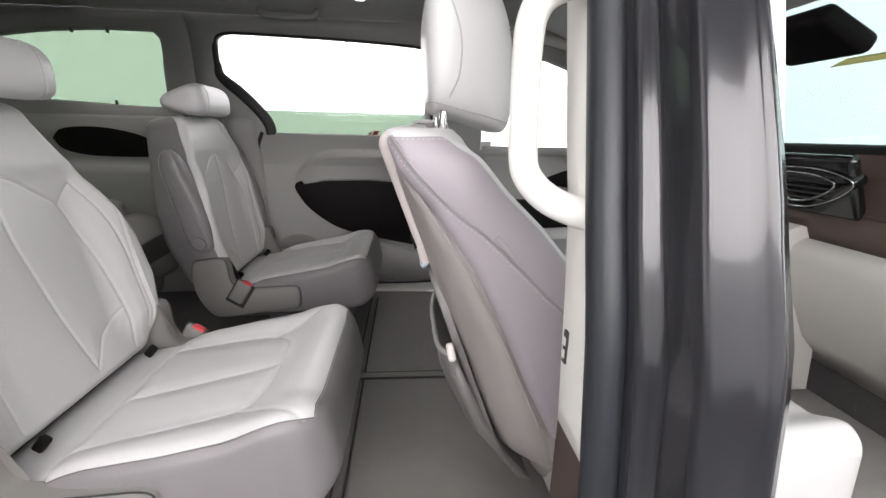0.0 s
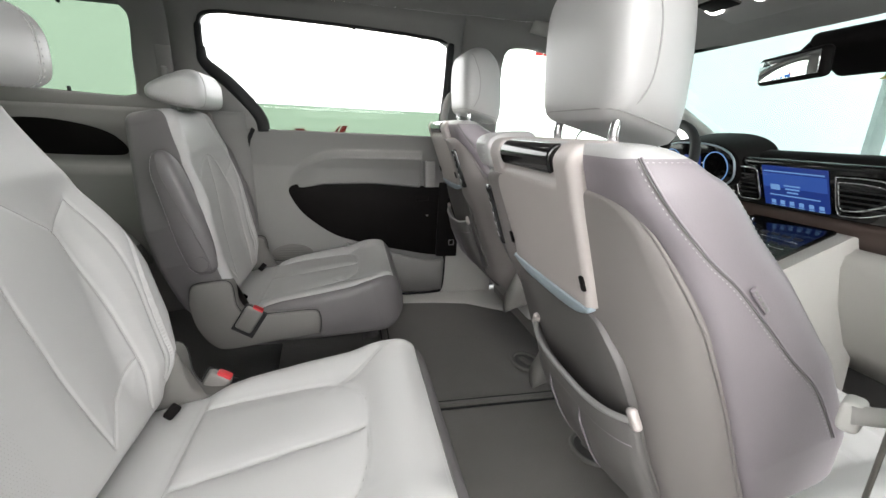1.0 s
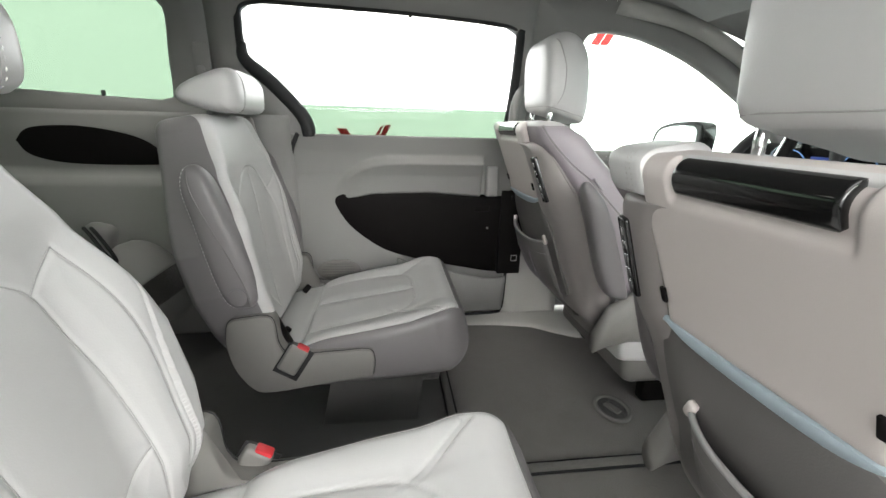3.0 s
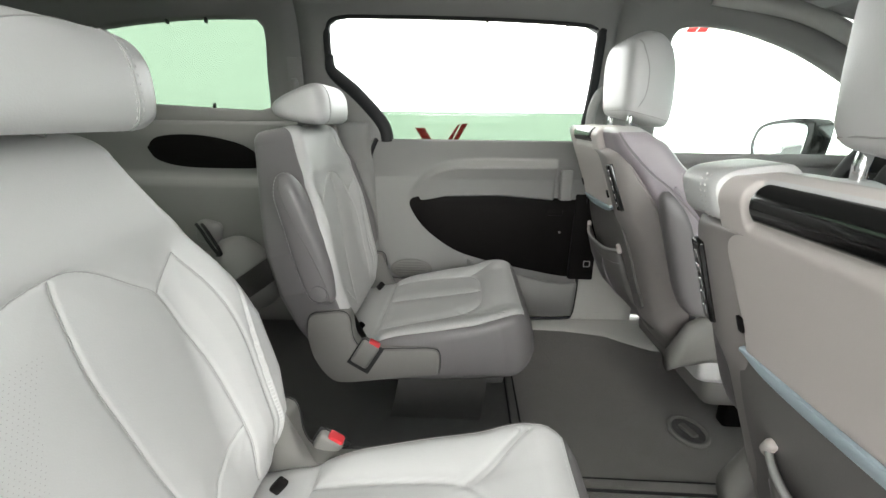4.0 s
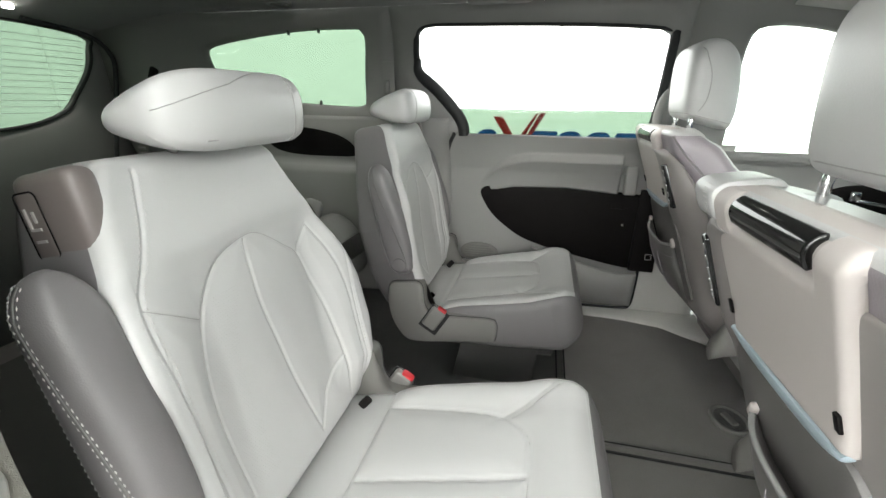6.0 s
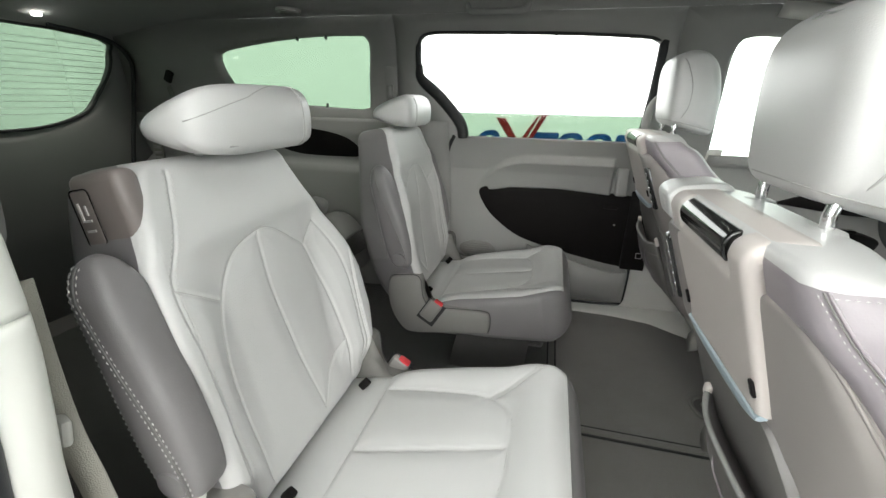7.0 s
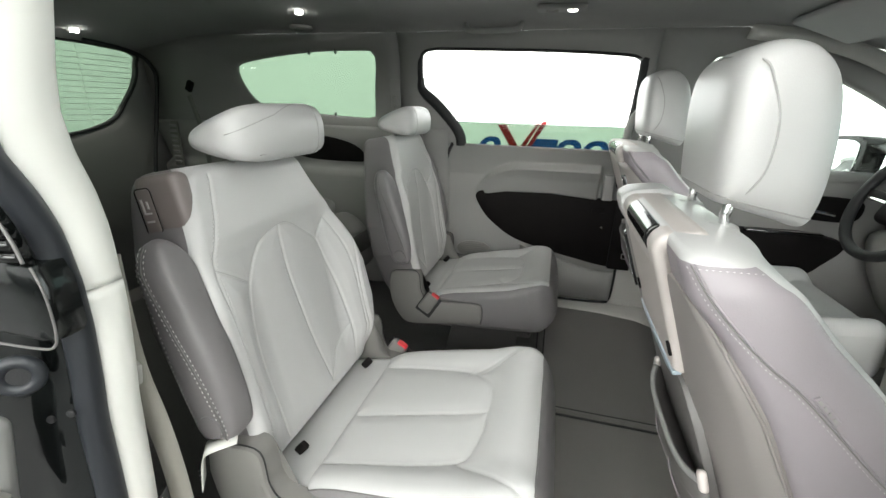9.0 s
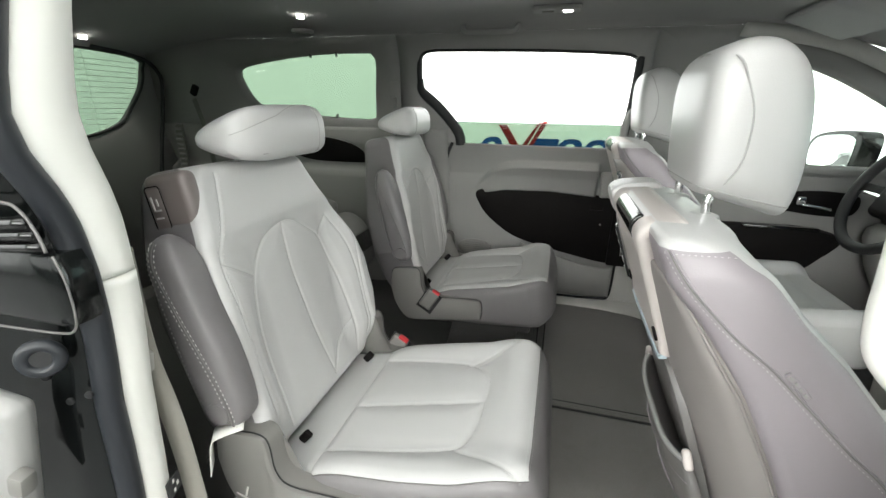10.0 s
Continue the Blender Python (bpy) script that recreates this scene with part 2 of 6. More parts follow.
class Pad:
    """A stuffed pad: its length runs along s, its width along y, its face looks along n."""

    def __init__(self, origin, sdir, ndir, length, left, right, depth, shape, lines=(), roll=0.03, end=(0.03, 0.03), shrink=(0.02, 0.02), seam=0.0035, puff=0.004, nf=120, ns=120, fine=0.0026):
        self.o, self.s, self.n = Vector(origin), Vector(sdir).normalized(), Vector(ndir).normalized()
        self.y = self.n.cross(self.s) if self.n.cross(self.s).y > 0 else -self.n.cross(self.s)
        self.length, self.left, self.right, self.depth, self.shape = length, left, right, depth, shape
        self.lines, self.roll, self.end, self.shrink, self.seam, self.puff = lines, roll, end, shrink, seam, puff
        self.nf, self.ns, self.fine = nf, ns, fine

    def face(self, Y, S):
        """Height of the face at (Y, S), both arrays."""
        l, r = self.left(S), self.right(S)
        mid, half = (r - l) / 2, (r + l) / 2
        c = self.round(S)
        k = self.shr(S)
        q = np.clip((np.abs(Y - mid) - (half - k - self.roll)) / self.roll, 0, 1)
        n = self.shape(Y, S) - self.roll * (1 - np.sqrt(1 - q * q * 0.9999)) - c
        if self.lines:
            d = seam_distance(Y, S, self.lines)
            n = n - self.seam * np.exp(-(d / self.fine) ** 2) + self.puff * (1 - np.exp(-(d / 0.022) ** 2))
        return n

    def round(self, S):
        e0, e1 = self.end
        q0, q1 = np.clip((e0 - S) / e0, 0, 1), np.clip((S - self.length + e1) / e1, 0, 1)
        return e0 * (1 - np.sqrt(1 - q0 * q0 * 0.9999)) + e1 * (1 - np.sqrt(1 - q1 * q1 * 0.9999))

    def shr(self, S):
        e0, e1 = self.end
        q0, q1 = np.clip((e0 - S) / e0, 0, 1), np.clip((S - self.length + e1) / e1, 0, 1)
        return self.shrink[0] * (1 - np.sqrt(1 - q0 * q0 * 0.9999)) + self.shrink[1] * (1 - np.sqrt(1 - q1 * q1 * 0.9999))

    def at(self, y, s, lift=0.0):
        n = float(self.face(np.array([float(y)]), np.array([float(s)]))[0]) + lift
        return self.o + float(y) * self.y + n * self.n + float(s) * self.s

    def build(self, nb=16):
        u = np.linspace(0, math.pi, self.ns)
        lin = np.linspace(0, 1, self.ns)
        s = self.length * (0.35 * (0.5 - 0.5 * np.cos(u)) + 0.65 * lin)
        s[0], s[-1] = 0, self.length
        th = np.linspace(-math.pi / 2, math.pi / 2, self.nf)
        k = 0.45 * np.sin(th) + 0.55 * np.linspace(-1, 1, self.nf)
        tb = np.linspace(math.pi / 2, -math.pi / 2, nb)
        l, r = self.left(s) - self.shr(s), self.right(s) - self.shr(s)
        mid, half = (r - l) / 2, (r + l) / 2
        Y = mid[:, None] + half[:, None] * k[None, :]
        S = np.repeat(s[:, None], self.nf, 1)
        N = self.face(Y, S)
        YB = mid[:, None] + half[:, None] * np.sin(tb)[None, :]
        SB = np.repeat(s[:, None], nb, 1)
        rb = 0.02
        q = np.clip((np.abs(YB - mid[:, None]) - (half[:, None] - rb)) / rb, 0, 1)
        NB = -self.depth(SB) + rb * (1 - np.sqrt(1 - q * q * 0.9999)) + 0.6 * self.round(SB)
        NB = np.minimum(NB, np.repeat(np.minimum(N[:, :1], N[:, -1:]), nb, 1) - 0.004)
        KK = np.hstack([np.repeat(k[None, :], self.ns, 0), np.full((self.ns, nb), 9.0)])
        YY, SS, NN = np.hstack([Y, YB]), np.hstack([S, SB]), np.hstack([N, NB])
        o, a, b, c = (np.array(v) for v in (self.o, self.y, self.n, self.s))
        P = o + YY[..., None] * a + NN[..., None] * b + SS[..., None] * c
        m = self.nf + nb
        verts = P.reshape(-1, 3)
        i, j = np.meshgrid(np.arange(self.ns - 1), np.arange(m), indexing="ij")
        jj = (j + 1) % m
        F = np.stack([i * m + j, i * m + jj, (i + 1) * m + jj, (i + 1) * m + j], -1).reshape(-1, 4)
        ctr_n = NN.reshape(-1)[F].mean(1)
        ctr_y, ctr_s = YY.reshape(-1)[F].mean(1), SS.reshape(-1)[F].mean(1)
        front = (j < self.nf - 1).reshape(-1)
        self.across = KK.reshape(-1)[F].mean(1)
        faces = [tuple(f) for f in F]
        caps = [tuple(range(m))[::-1], tuple((self.ns - 1) * m + q for q in range(m))]
        return verts, faces, ctr_y, ctr_n, ctr_s, front, caps

    def split(self, rule, face_name, side_name, face_mat, side_mat, parent, side_label="", light_end=False):
        """Two parts: faces for which rule(y, n, s, front) holds, and the rest with the ends."""
        verts, faces, y, n, s, front, caps = self.build()
        keep = rule(y, n, s, front)
        for name, pick, mat, extra, label in ((face_name, keep, face_mat, caps[1:] if light_end else [], ""), (side_name, ~keep, side_mat, caps[:1] if light_end else caps, side_label)):
            fs = [faces[i] for i in np.nonzero(pick)[0]] + extra
            used = sorted({v for f in fs for v in f})
            ren = {v: i for i, v in enumerate(used)}
            if fs:
                link(name, verts[used], [tuple(ren[v] for v in f) for f in fs], mat, parent, label)

    def whole(self, name, mat, parent, label=""):
        verts, faces, y, n, s, front, caps = self.build()
        return link(name, verts, faces + caps, mat, parent, label)


def stitches(path, parent, mat=THREAD, length=0.0052, gap=0.0032, radius=0.0008, name="stitching"):
    """A row of thread stitches along a path."""
    p = [Vector(q) for q in path]
    verts, faces = [], []
    run, step = 0.0, length + gap
    for a, b in zip(p[:-1], p[1:]):
        d = (b - a).length
        if d < 1e-7:
            continue
        w = (b - a) / d
        side = w.cross(Vector((0.3, 0.5, 0.8))).normalized()
        up = w.cross(side)
        k = math.ceil(run / step) * step - run
        while k < d:
            q = a + w * k
            i = len(verts)
            verts += [q, q + w * length] + [q + w * length / 2 + radius * v for v in (side, up, -side, -up)]
            faces += [(i, i + 2, i + 3), (i, i + 3, i + 4), (i, i + 4, i + 5), (i, i + 5, i + 2),
                      (i + 1, i + 3, i + 2), (i + 1, i + 4, i + 3), (i + 1, i + 5, i + 4), (i + 1, i + 2, i + 5)]
            k += step
        run += d
    return link(name, verts, faces, mat, parent, "", smooth=False)


def seam_threads(pad, lines, parent):
    """The sewn thread in the bottom of each seam of a pad."""
    for line in lines:
        pts = []
        for (y0, s0), (y1, s1) in zip(line[:-1], line[1:]):
            n = max(1, int(math.hypot(y1 - y0, s1 - s0) / 0.006))
            pts += [(y0 + (y1 - y0) * k / n, s0 + (s1 - s0) * k / n) for k in range(n)]
        pts.append(line[-1])
        v, f = tube([pad.at(y, q, 0.0002) for y, q in pts], 0.00075, 5)
        link("seam_thread", v, f, PALESEAM, parent)


def rounded(w, h, r, n=6, cx=0.0, cy=0.0):
    out = []
    for sx, sy, a in ((1, 1, 0), (-1, 1, 90), (-1, -1, 180), (1, -1, 270)):
        for k in range(n + 1):
            g = radians(a + 90 * k / n)
            out.append((cx + sx * (w / 2 - r) + r * math.cos(g), cy + sy * (h / 2 - r) + r * math.sin(g)))
    return out


class Pillow:
    """A stuffed cushion: a closed profile in x and z, rounded off towards both ends of its width."""

    def __init__(self, profile, half, a=3.0, b=3.5, taper=0.0, soft=None, drop=0.0):
        self.p = [Vector((x, z)) for x, z in flat(profile + profile[:1], 6)[:-1]]
        self.c = sum(self.p, Vector((0, 0))) / len(self.p)
        self.half, self.a, self.b, self.taper = half, a, b, taper
        self.soft, self.drop = soft or (a, b), drop     # a rounder, lower end on the minus side
        self.x0, self.x1 = min(q.x for q in self.p), max(q.x for q in self.p)

    def shrink(self, y):
        """How far the profile shrinks at width y, and how far its middle sinks."""
        a, b = self.soft if y < 0 else (self.a, self.b)
        return max(0.0, 1 - min(1.0, abs(y) / self.half) ** b) ** (1 / a), -self.drop * min(1.0, max(0.0, -y / self.half)) ** 2

    def narrow(self, x):
        return 1 - self.taper * max(0.0, (x - self.x0) / (self.x1 - self.x0)) ** 2

    def build(self, name, mat, parent, shift, n=36):
        rings = []
        for k in range(n + 1):
            g = -math.pi / 2 + math.pi * k / n
            y = self.half * math.copysign(abs(math.sin(g)) ** (2 / (self.soft[1] if g < 0 else self.b)), math.sin(g))
            r, dz = self.shrink(y)
            r = max(r, 0.05)
            rings.append([shift + Vector((self.c.x + r * (q.x - self.c.x), y * self.narrow(self.c.x + r * (q.x - self.c.x)), self.c.y + r * (q.y - self.c.y) + dz)) for q in self.p])
        v, f = loft(rings)
        return link(name, v, f, mat, parent)

    def side(self, x, z):
        """Half width at (x, z)."""
        d = Vector((x, z)) - self.c
        e = star([tuple(q) for q in self.p], self.c.x, self.c.y, [math.atan2(d.y, d.x)])[0]
        r = d.length / max(1e-6, (Vector(e) - self.c).length)
        return self.narrow(x) * self.half * max(0.0, 1 - min(1.0, r) ** self.a) ** (1 / self.b)

    def around(self, y, lift=0.0):
        """The closed line round the pillow at width y."""
        r, dz = self.shrink(y)
        return [Vector((self.c.x + (r + lift) * (q.x - self.c.x), y, self.c.y + (r + lift) * (q.y - self.c.y) + dz)) for q in self.p]

    def point(self, y, i):
        """The point of the pillow at width y on the i-th spot of its profile."""
        r, dz = self.shrink(y)
        k = int(i) % len(self.p)
        q = self.p[k].lerp(self.p[(k + 1) % len(self.p)], i - int(i))
        return Vector((self.c.x + r * (q.x - self.c.x), y * self.narrow(q.x), self.c.y + r * (q.y - self.c.y) + dz))


# ---- the light booth round the van ----
def flat_box(name, lo, hi, mat, label, category="", kind="structure", bevel=0.0):
    size = [b - a for a, b in zip(lo, hi)]
    mid = [(a + b) / 2 for a, b in zip(lo, hi)]
    ob = part(name, boxed(size, Matrix.Translation(mid), bevel), mat)
    return tagged(ob, label, category, "", kind)


GZ = -0.43
WY = 3.40
flat_box("ground", (-6.5, -4.8, GZ - 0.1), (6.5, WY + 0.3, GZ), GROUND, "smooth grey painted floor of the photo booth", "floor")
flat_box("wall_far", (-6.5, WY, GZ), (6.5, WY + 0.12, 4.2), WALL, "white painted booth wall behind the van", "wall")
# unseen dark wall, added to cut fill light and darken the paint's reflections
flat_box("wall_near", (-6.5, -4.8, GZ), (6.5, -4.68, 4.2), DARKWALL, "unseen dark grey wall added facing the open door", "wall")
flat_box("wall_rear", (-6.5, -4.68, GZ), (-6.38, WY, 4.2), WALL, "white painted booth wall behind the tailgate", "wall")
flat_box("wall_front", (6.38, -4.68, GZ), (6.5, WY, 4.2), WALL, "pale painted booth wall ahead of the bonnet", "wall")
flat_box("booth_ceiling", (-6.5, -4.8, 4.2), (6.5, WY + 0.12, 4.3), WALL, "pale painted ceiling of the photo booth", "ceiling")
flat_box("light_wall_far", (-4.40, WY - 0.05, GZ + 0.02), (6.2, WY - 0.004, 3.0), LIGHTWALL, "large glowing white light wall of the booth", "light panel", "")
REARGLOW = glow("rear_light_wall", (1, 1, 1), 1.25)
flat_box("light_wall_corner", (-6.295, WY - 0.05, 0.0), (-4.45, WY - 0.004, 2.95), REARGLOW, "glowing white light wall at the booth corner", "light panel", "")
flat_box("light_wall_rear", (-6.376, -4.2, 0.0), (-6.30, 3.345, 2.95), REARGLOW, "glowing white light wall behind the tailgate", "light panel", "")
flat_box("light_wall_front", (6.30, -3.2, 0.30), (6.376, 3.2, 2.9), glow("front_light_wall", (0.90, 1.0, 1.0), 2.6), "softly glowing white wall ahead of the windscreen", "light panel", "")
# unseen fill panel on stands, added to brighten the cabin through the doorway
flat_box("fill_panel_near", (-6.2, -4.66, 0.30), (6.1, -4.60, 1.45), glow("near_fill_glow", (1, 1, 1), 0.8), "unseen white fill panel added facing the open door", "light panel", "")
flat_box("key_light", (-3.8, -4.66, 1.55), (4.2, -4.60, 2.95), STRIPLIGHT, "bright white light panel high before the open door", "light panel", "")
for x in (-5.6, -2.5, 0.75, 4.0):
    ob = flat_box("stand", (x - 0.04, -4.65, GZ), (x + 0.04, -4.61, 0.30), RUBBER, "black metal stand under the unseen fill panel", "stand", "")
    ob["group"] = "light wall stands"
flat_box("overhead_light", (-3.2, -3.6, 4.10), (2.8, -1.0, 4.18), glow("overhead_glow", (1, 1, 1), 2.0), "flat white overhead light panel of the booth", "light panel", "")

# wall sign: plain colour shapes only
sign = thing("wall_sign", (0, WY, 0), "red tick and blue shapes of a sign on the booth wall", "sign")


def on_wall(x, z, d):
    return Vector((x, -0.07 + d, z))


part("red_stroke", plate([(-0.835, 0.725), (-0.745, 0.725), (-0.60, 0.50), (-0.615, 0.40)], on_wall, 0.012, 0.002), LOGORED, sign)
part("red_stroke", plate([(-0.615, 0.40), (-0.60, 0.50), (-0.44, 0.745), (-0.405, 0.765), (-0.56, 0.47)], on_wall, 0.012, 0.002), LOGORED, sign)
part("red_stroke", plate([(-0.555, 0.455), (-0.392, 0.765), (-0.335, 0.768), (-0.53, 0.43)], on_wall, 0.012, 0.002), LOGORED, sign)


def slanted(x, z, d):
    return Vector((x + 0.24 * (z - 0.50), -0.062 + d, z))


def sign_ring(x, w, h):
    """A broad slanted ring on the wall."""
    rings = []
    for k in range(36):
        g = 2 * math.pi * k / 36
        c, q = math.copysign(abs(math.cos(g)) ** 0.8, math.cos(g)), math.copysign(abs(math.sin(g)) ** 0.8, math.sin(g))
        rings.append([slanted(x + (w / 2 - i) * c, 0.46 + (h / 2 - 0.8 * i) * q, d) for i, d in ((0, 0.01), (0, 0), (0.062, 0), (0.062, 0.01))])
    v, f = loft(rings + rings[:1], caps=False)
    link("blue_ring", v, f, LOGOBLUE, sign, smooth=False)


for x, w in ((-0.905, 0.235), (-0.115, 0.255), (0.145, 0.255)):
    sign_ring(x, w, 0.29)
for x, w in ((-0.36, 0.25), (0.40, 0.22)):
    part("blue_block", plate(rounded(w, 0.29, 0.02, 4, x, 0.455), slanted, 0.010, 0.002), LOGOBLUE, sign)
mark = thing("wall_mark", (1.62, WY - 0.05, 1.64), "small red double stripe high on the light wall", "sign")
for k in range(2):
    part("red_stroke", plate([(-0.10 + 0.09 * k, -0.10), (-0.02 + 0.09 * k, -0.10), (0.10 + 0.09 * k, 0.10), (0.02 + 0.09 * k, 0.10)], lambda x, z, d: Vector((x, -0.02 + d, z)), 0.015, 0.002), LOGORED, mark)


# ---- the van's shell ----
def ywall(z, x=0.0):
    return -0.10 * float(np.interp(-x, [1.65, 1.85, 2.15], [0, 0.25, 1])) + float(np.interp(z, [0, 0.10, 0.45, 0.60, 0.68, 0.73, 1.08, 1.13, 1.17], [0.825, 0.82, 0.795, 0.775, 0.745, 0.722, 0.690, 0.672, 0.645]))


def grid_skin(name, x0, x1, z0, z1, side, mat, push=0.0, nx=24, nz=24, label="", bulge=None, thick=0.025):
    """A curved side panel with thickness between those bounds."""
    verts, faces = [], []
    for layer in (0, 1):
        for i in range(nx + 1):
            for j in range(nz + 1):
                x, z = x0 + (x1 - x0) * i / nx, z0 + (z1 - z0) * j / nz
                y = ywall(z, x) - push - (bulge(x, z) if bulge and not layer else 0) + thick * layer
                verts.append((x, side * y, z))
    n = (nx + 1) * (nz + 1)
    for layer in (0, 1):
        for i in range(nx):
            for j in range(nz):
                a = layer * n + i * (nz + 1) + j
                faces.append((a, a + 1, a + nz + 2, a + nz + 1))
    rim = [i * (nz + 1) for i in range(nx + 1)] + [nx * (nz + 1) + j for j in range(1, nz + 1)] + [i * (nz + 1) + nz for i in range(nx - 1, -1, -1)] + [j for j in range(nz - 1, 0, -1)]
    for k in range(len(rim)):
        a, b = rim[k], rim[(k + 1) % len(rim)]
        faces.append((a, b, b + n, a + n))
    return link(name, verts, faces, mat, None, label)


def star(outline, cx, cz, angles):
    """Points of a star-shaped outline at those angles from its middle."""
    out = []
    n = len(outline)
    for g in angles:
        d = Vector((math.cos(g), math.sin(g)))
        best = 0.0
        for i in range(n):
            a = Vector(outline[i]) - Vector((cx, cz))
            b = Vector(outline[(i + 1) % n]) - Vector((cx, cz))
            e = b - a
            det = d.x * -e.y + d.y * e.x
            if abs(det) < 1e-12:
                continue
            r = (a.x * -e.y + a.y * e.x) / det
            u = (d.x * a.y - d.y * a.x) / det
            if r > 0 and -1e-6 <= u <= 1 + 1e-6:
                best = max(best, r)
        out.append((cx + d.x * best, cz + d.y * best))
    return out


def window_surround(name, outline, rect, place, mat, label, limit=None, reveal=0.035):
    """The trim round a window: from its rounded opening out to a rectangle; place(u, v, out) puts it in space."""
    cx, cz = sum(p[0] for p in outline) / len(outline), sum(p[1] for p in outline) / len(outline)
    u0, u1, v0, v1 = rect
    corners = [math.atan2(v - cz, u - cx) for u in (u0, u1) for v in (v0, v1)]
    angles = sorted([2 * math.pi * k / 96 - math.pi for k in range(96)] + corners)
    inner = star(outline, cx, cz, angles)
    outer = star([(u0, v0), (u1, v0), (u1, v1), (u0, v1)], cx, cz, angles)
    if limit:
        outer = [limit(p, q) for p, q in zip(inner, outer)]
    rings = [[place(p[0], p[1], reveal) for p in inner], [place(p[0], p[1], 0.012) for p in inner]]
    for f, o in ((0.06, 0.004), (0.16, 0.0), (0.5, 0.0), (1.0, 0.0)):
        rings.append([place(p[0] + f * (q[0] - p[0]), p[1] + f * (q[1] - p[1]), o) for p, q in zip(inner, outer)])
    rings.append([place(q[0], q[1], reveal) for q in outer])
    verts, faces = loft(rings, caps=False)
    ob = link(name, verts, faces, mat)
    return tagged(ob, label, "window trim", "", "structure"), inner


def window_pane(name, outline, place, mat, label):
    ob = part(name, plate(outline, place, 0.004, 0.0005), mat)
    ob.visible_shadow = mat is PRIVACY
    return tagged(ob, label, "window", "", "structure")


SLIDE = flat([(-0.735, 1.108), (-0.30, 1.100), (0.02, 1.082), (0.055, 1.055)], 4)[:-1] + flat([(0.057, 1.05), (0.052, 0.90), (0.035, 0.735), (0.02, 0.716)], 4)[:-1] + \
    flat([(0.01, 0.712), (-0.30, 0.716), (-0.60, 0.724), (-0.622, 0.735)], 4)[:-1] + flat([(-0.625, 0.75), (-0.64, 0.79), (-0.712, 0.876), (-0.80, 0.945), (-0.812, 1.00), (-0.808, 1.075), (-0.785, 1.10), (-0.735, 1.108)], 5)[:-1]
QUARTER = flat([(-1.04, 1.104), (-1.25, 1.103), (-1.48, 1.086), (-1.69, 1.055), (-1.725, 1.02), (-1.70, 0.945), (-1.65, 0.885), (-1.55, 0.852), (-1.33, 0.838), (-1.06, 0.826), (-1.032, 0.838), (-1.025, 0.95), (-1.016, 1.07), (-1.04, 1.104)], 5)[:-1]
FRONTWIN = flat([(0.275, 0.70), (0.272, 0.90), (0.275, 1.04), (0.315, 1.082), (0.45, 1.075), (0.60, 1.035), (0.75, 0.972), (0.95, 0.86), (1.12, 0.74), (1.13, 0.69), (1.05, 0.676), (0.60, 0.674), (0.30, 0.676), (0.275, 0.70)], 5)[:-1]
REARWIN = flat([(-0.52, 1.085), (0, 1.105), (0.52, 1.085), (0.56, 1.03), (0.535, 0.95), (0.468, 0.862), (0.395, 0.789), (0.225, 0.742), (0, 0.735), (-0.225, 0.742), (-0.395, 0.789), (-0.468, 0.862), (-0.535, 0.95), (-0.56, 1.03), (-0.52, 1.085)], 5)[:-1]


def place_side(side, push=0.0):
    return lambda x, z, o: Vector((x, side * (ywall(z, x) - push + o), z))


def seal_tube(name, outline, place, radius, mat, label, shift=0.006):
    path = [place(p[0], p[1], shift) for p in outline]
    v, f = tube(path, [radius(*p) for p in outline] if callable(radius) else radius, 8, closed=True)
    return tagged(link(name, v, f, mat), label, "window seal", "", "structure")


def front_limit(p, q):
    d = Vector(q) - Vector(p)
    room = 0.10 if p[0] > 0.45 and p[1] > 0.7 else 9
    return tuple(Vector(p) + d.normalized() * min(d.length, room))


for side, word in ((1, "far"), (-1, "near")):
    ps = place_side(side)
    if side > 0:
        window_surround("window_trim_1", SLIDE, (-0.90, 0.10, 0.705, 1.165), ps, TRIM, "grey pillar trim round the sliding door window")
        seal_tube("window_seal_1", SLIDE, ps, lambda x, z: 0.0065 if z > 1.075 else 0.004 if z < 0.74 else 0.016 if x > -0.1 else 0.0125, RUBBER, "black rubber seal round the sliding door window")
        LOWGLASS = flat([(0.07, 0.70), (0.06, 0.827), (-0.68, 0.827), (-0.60, 0.70)], 1)
        window_pane("window_1", LOWGLASS, lambda x, z, o: Vector((x, ywall(z) + 0.03 + o, z)), PRIVACY, "green-tinted sliding door window, wound most of the way down")
        window_surround("window_trim_3", FRONTWIN, (0.10, 1.25, 0.655, 1.165), ps, TRIM, "grey trim round the driver's door window", front_limit)
        window_pane("window_3", FRONTWIN, lambda x, z, o: Vector((x, ywall(z) + 0.03 + o, z)), CLEAR, "clear driver's door window pane")
    window_surround("window_trim_2", QUARTER, (-2.15, -0.90, 0.78, 1.165), ps, TRIM, "grey trim round the rear quarter window")
    window_pane("window_2", QUARTER, lambda x, z, o, s=side: Vector((x, s * (ywall(z, x) + 0.03 + o), z)), PRIVACY, "green-tinted rear quarter window pane")
    for x, z in ((-1.20, 1.105), (-1.33, 1.102), (-1.23, 0.833)):
        clip = part("window_clip", boxed((0.008, 0.012, 0.03), Matrix.Translation((x, side * (ywall(z) + 0.012), z)), 0.002), RUBBER)
        tagged(clip, "small black window clip on the quarter window edge", "clip", "window clips")
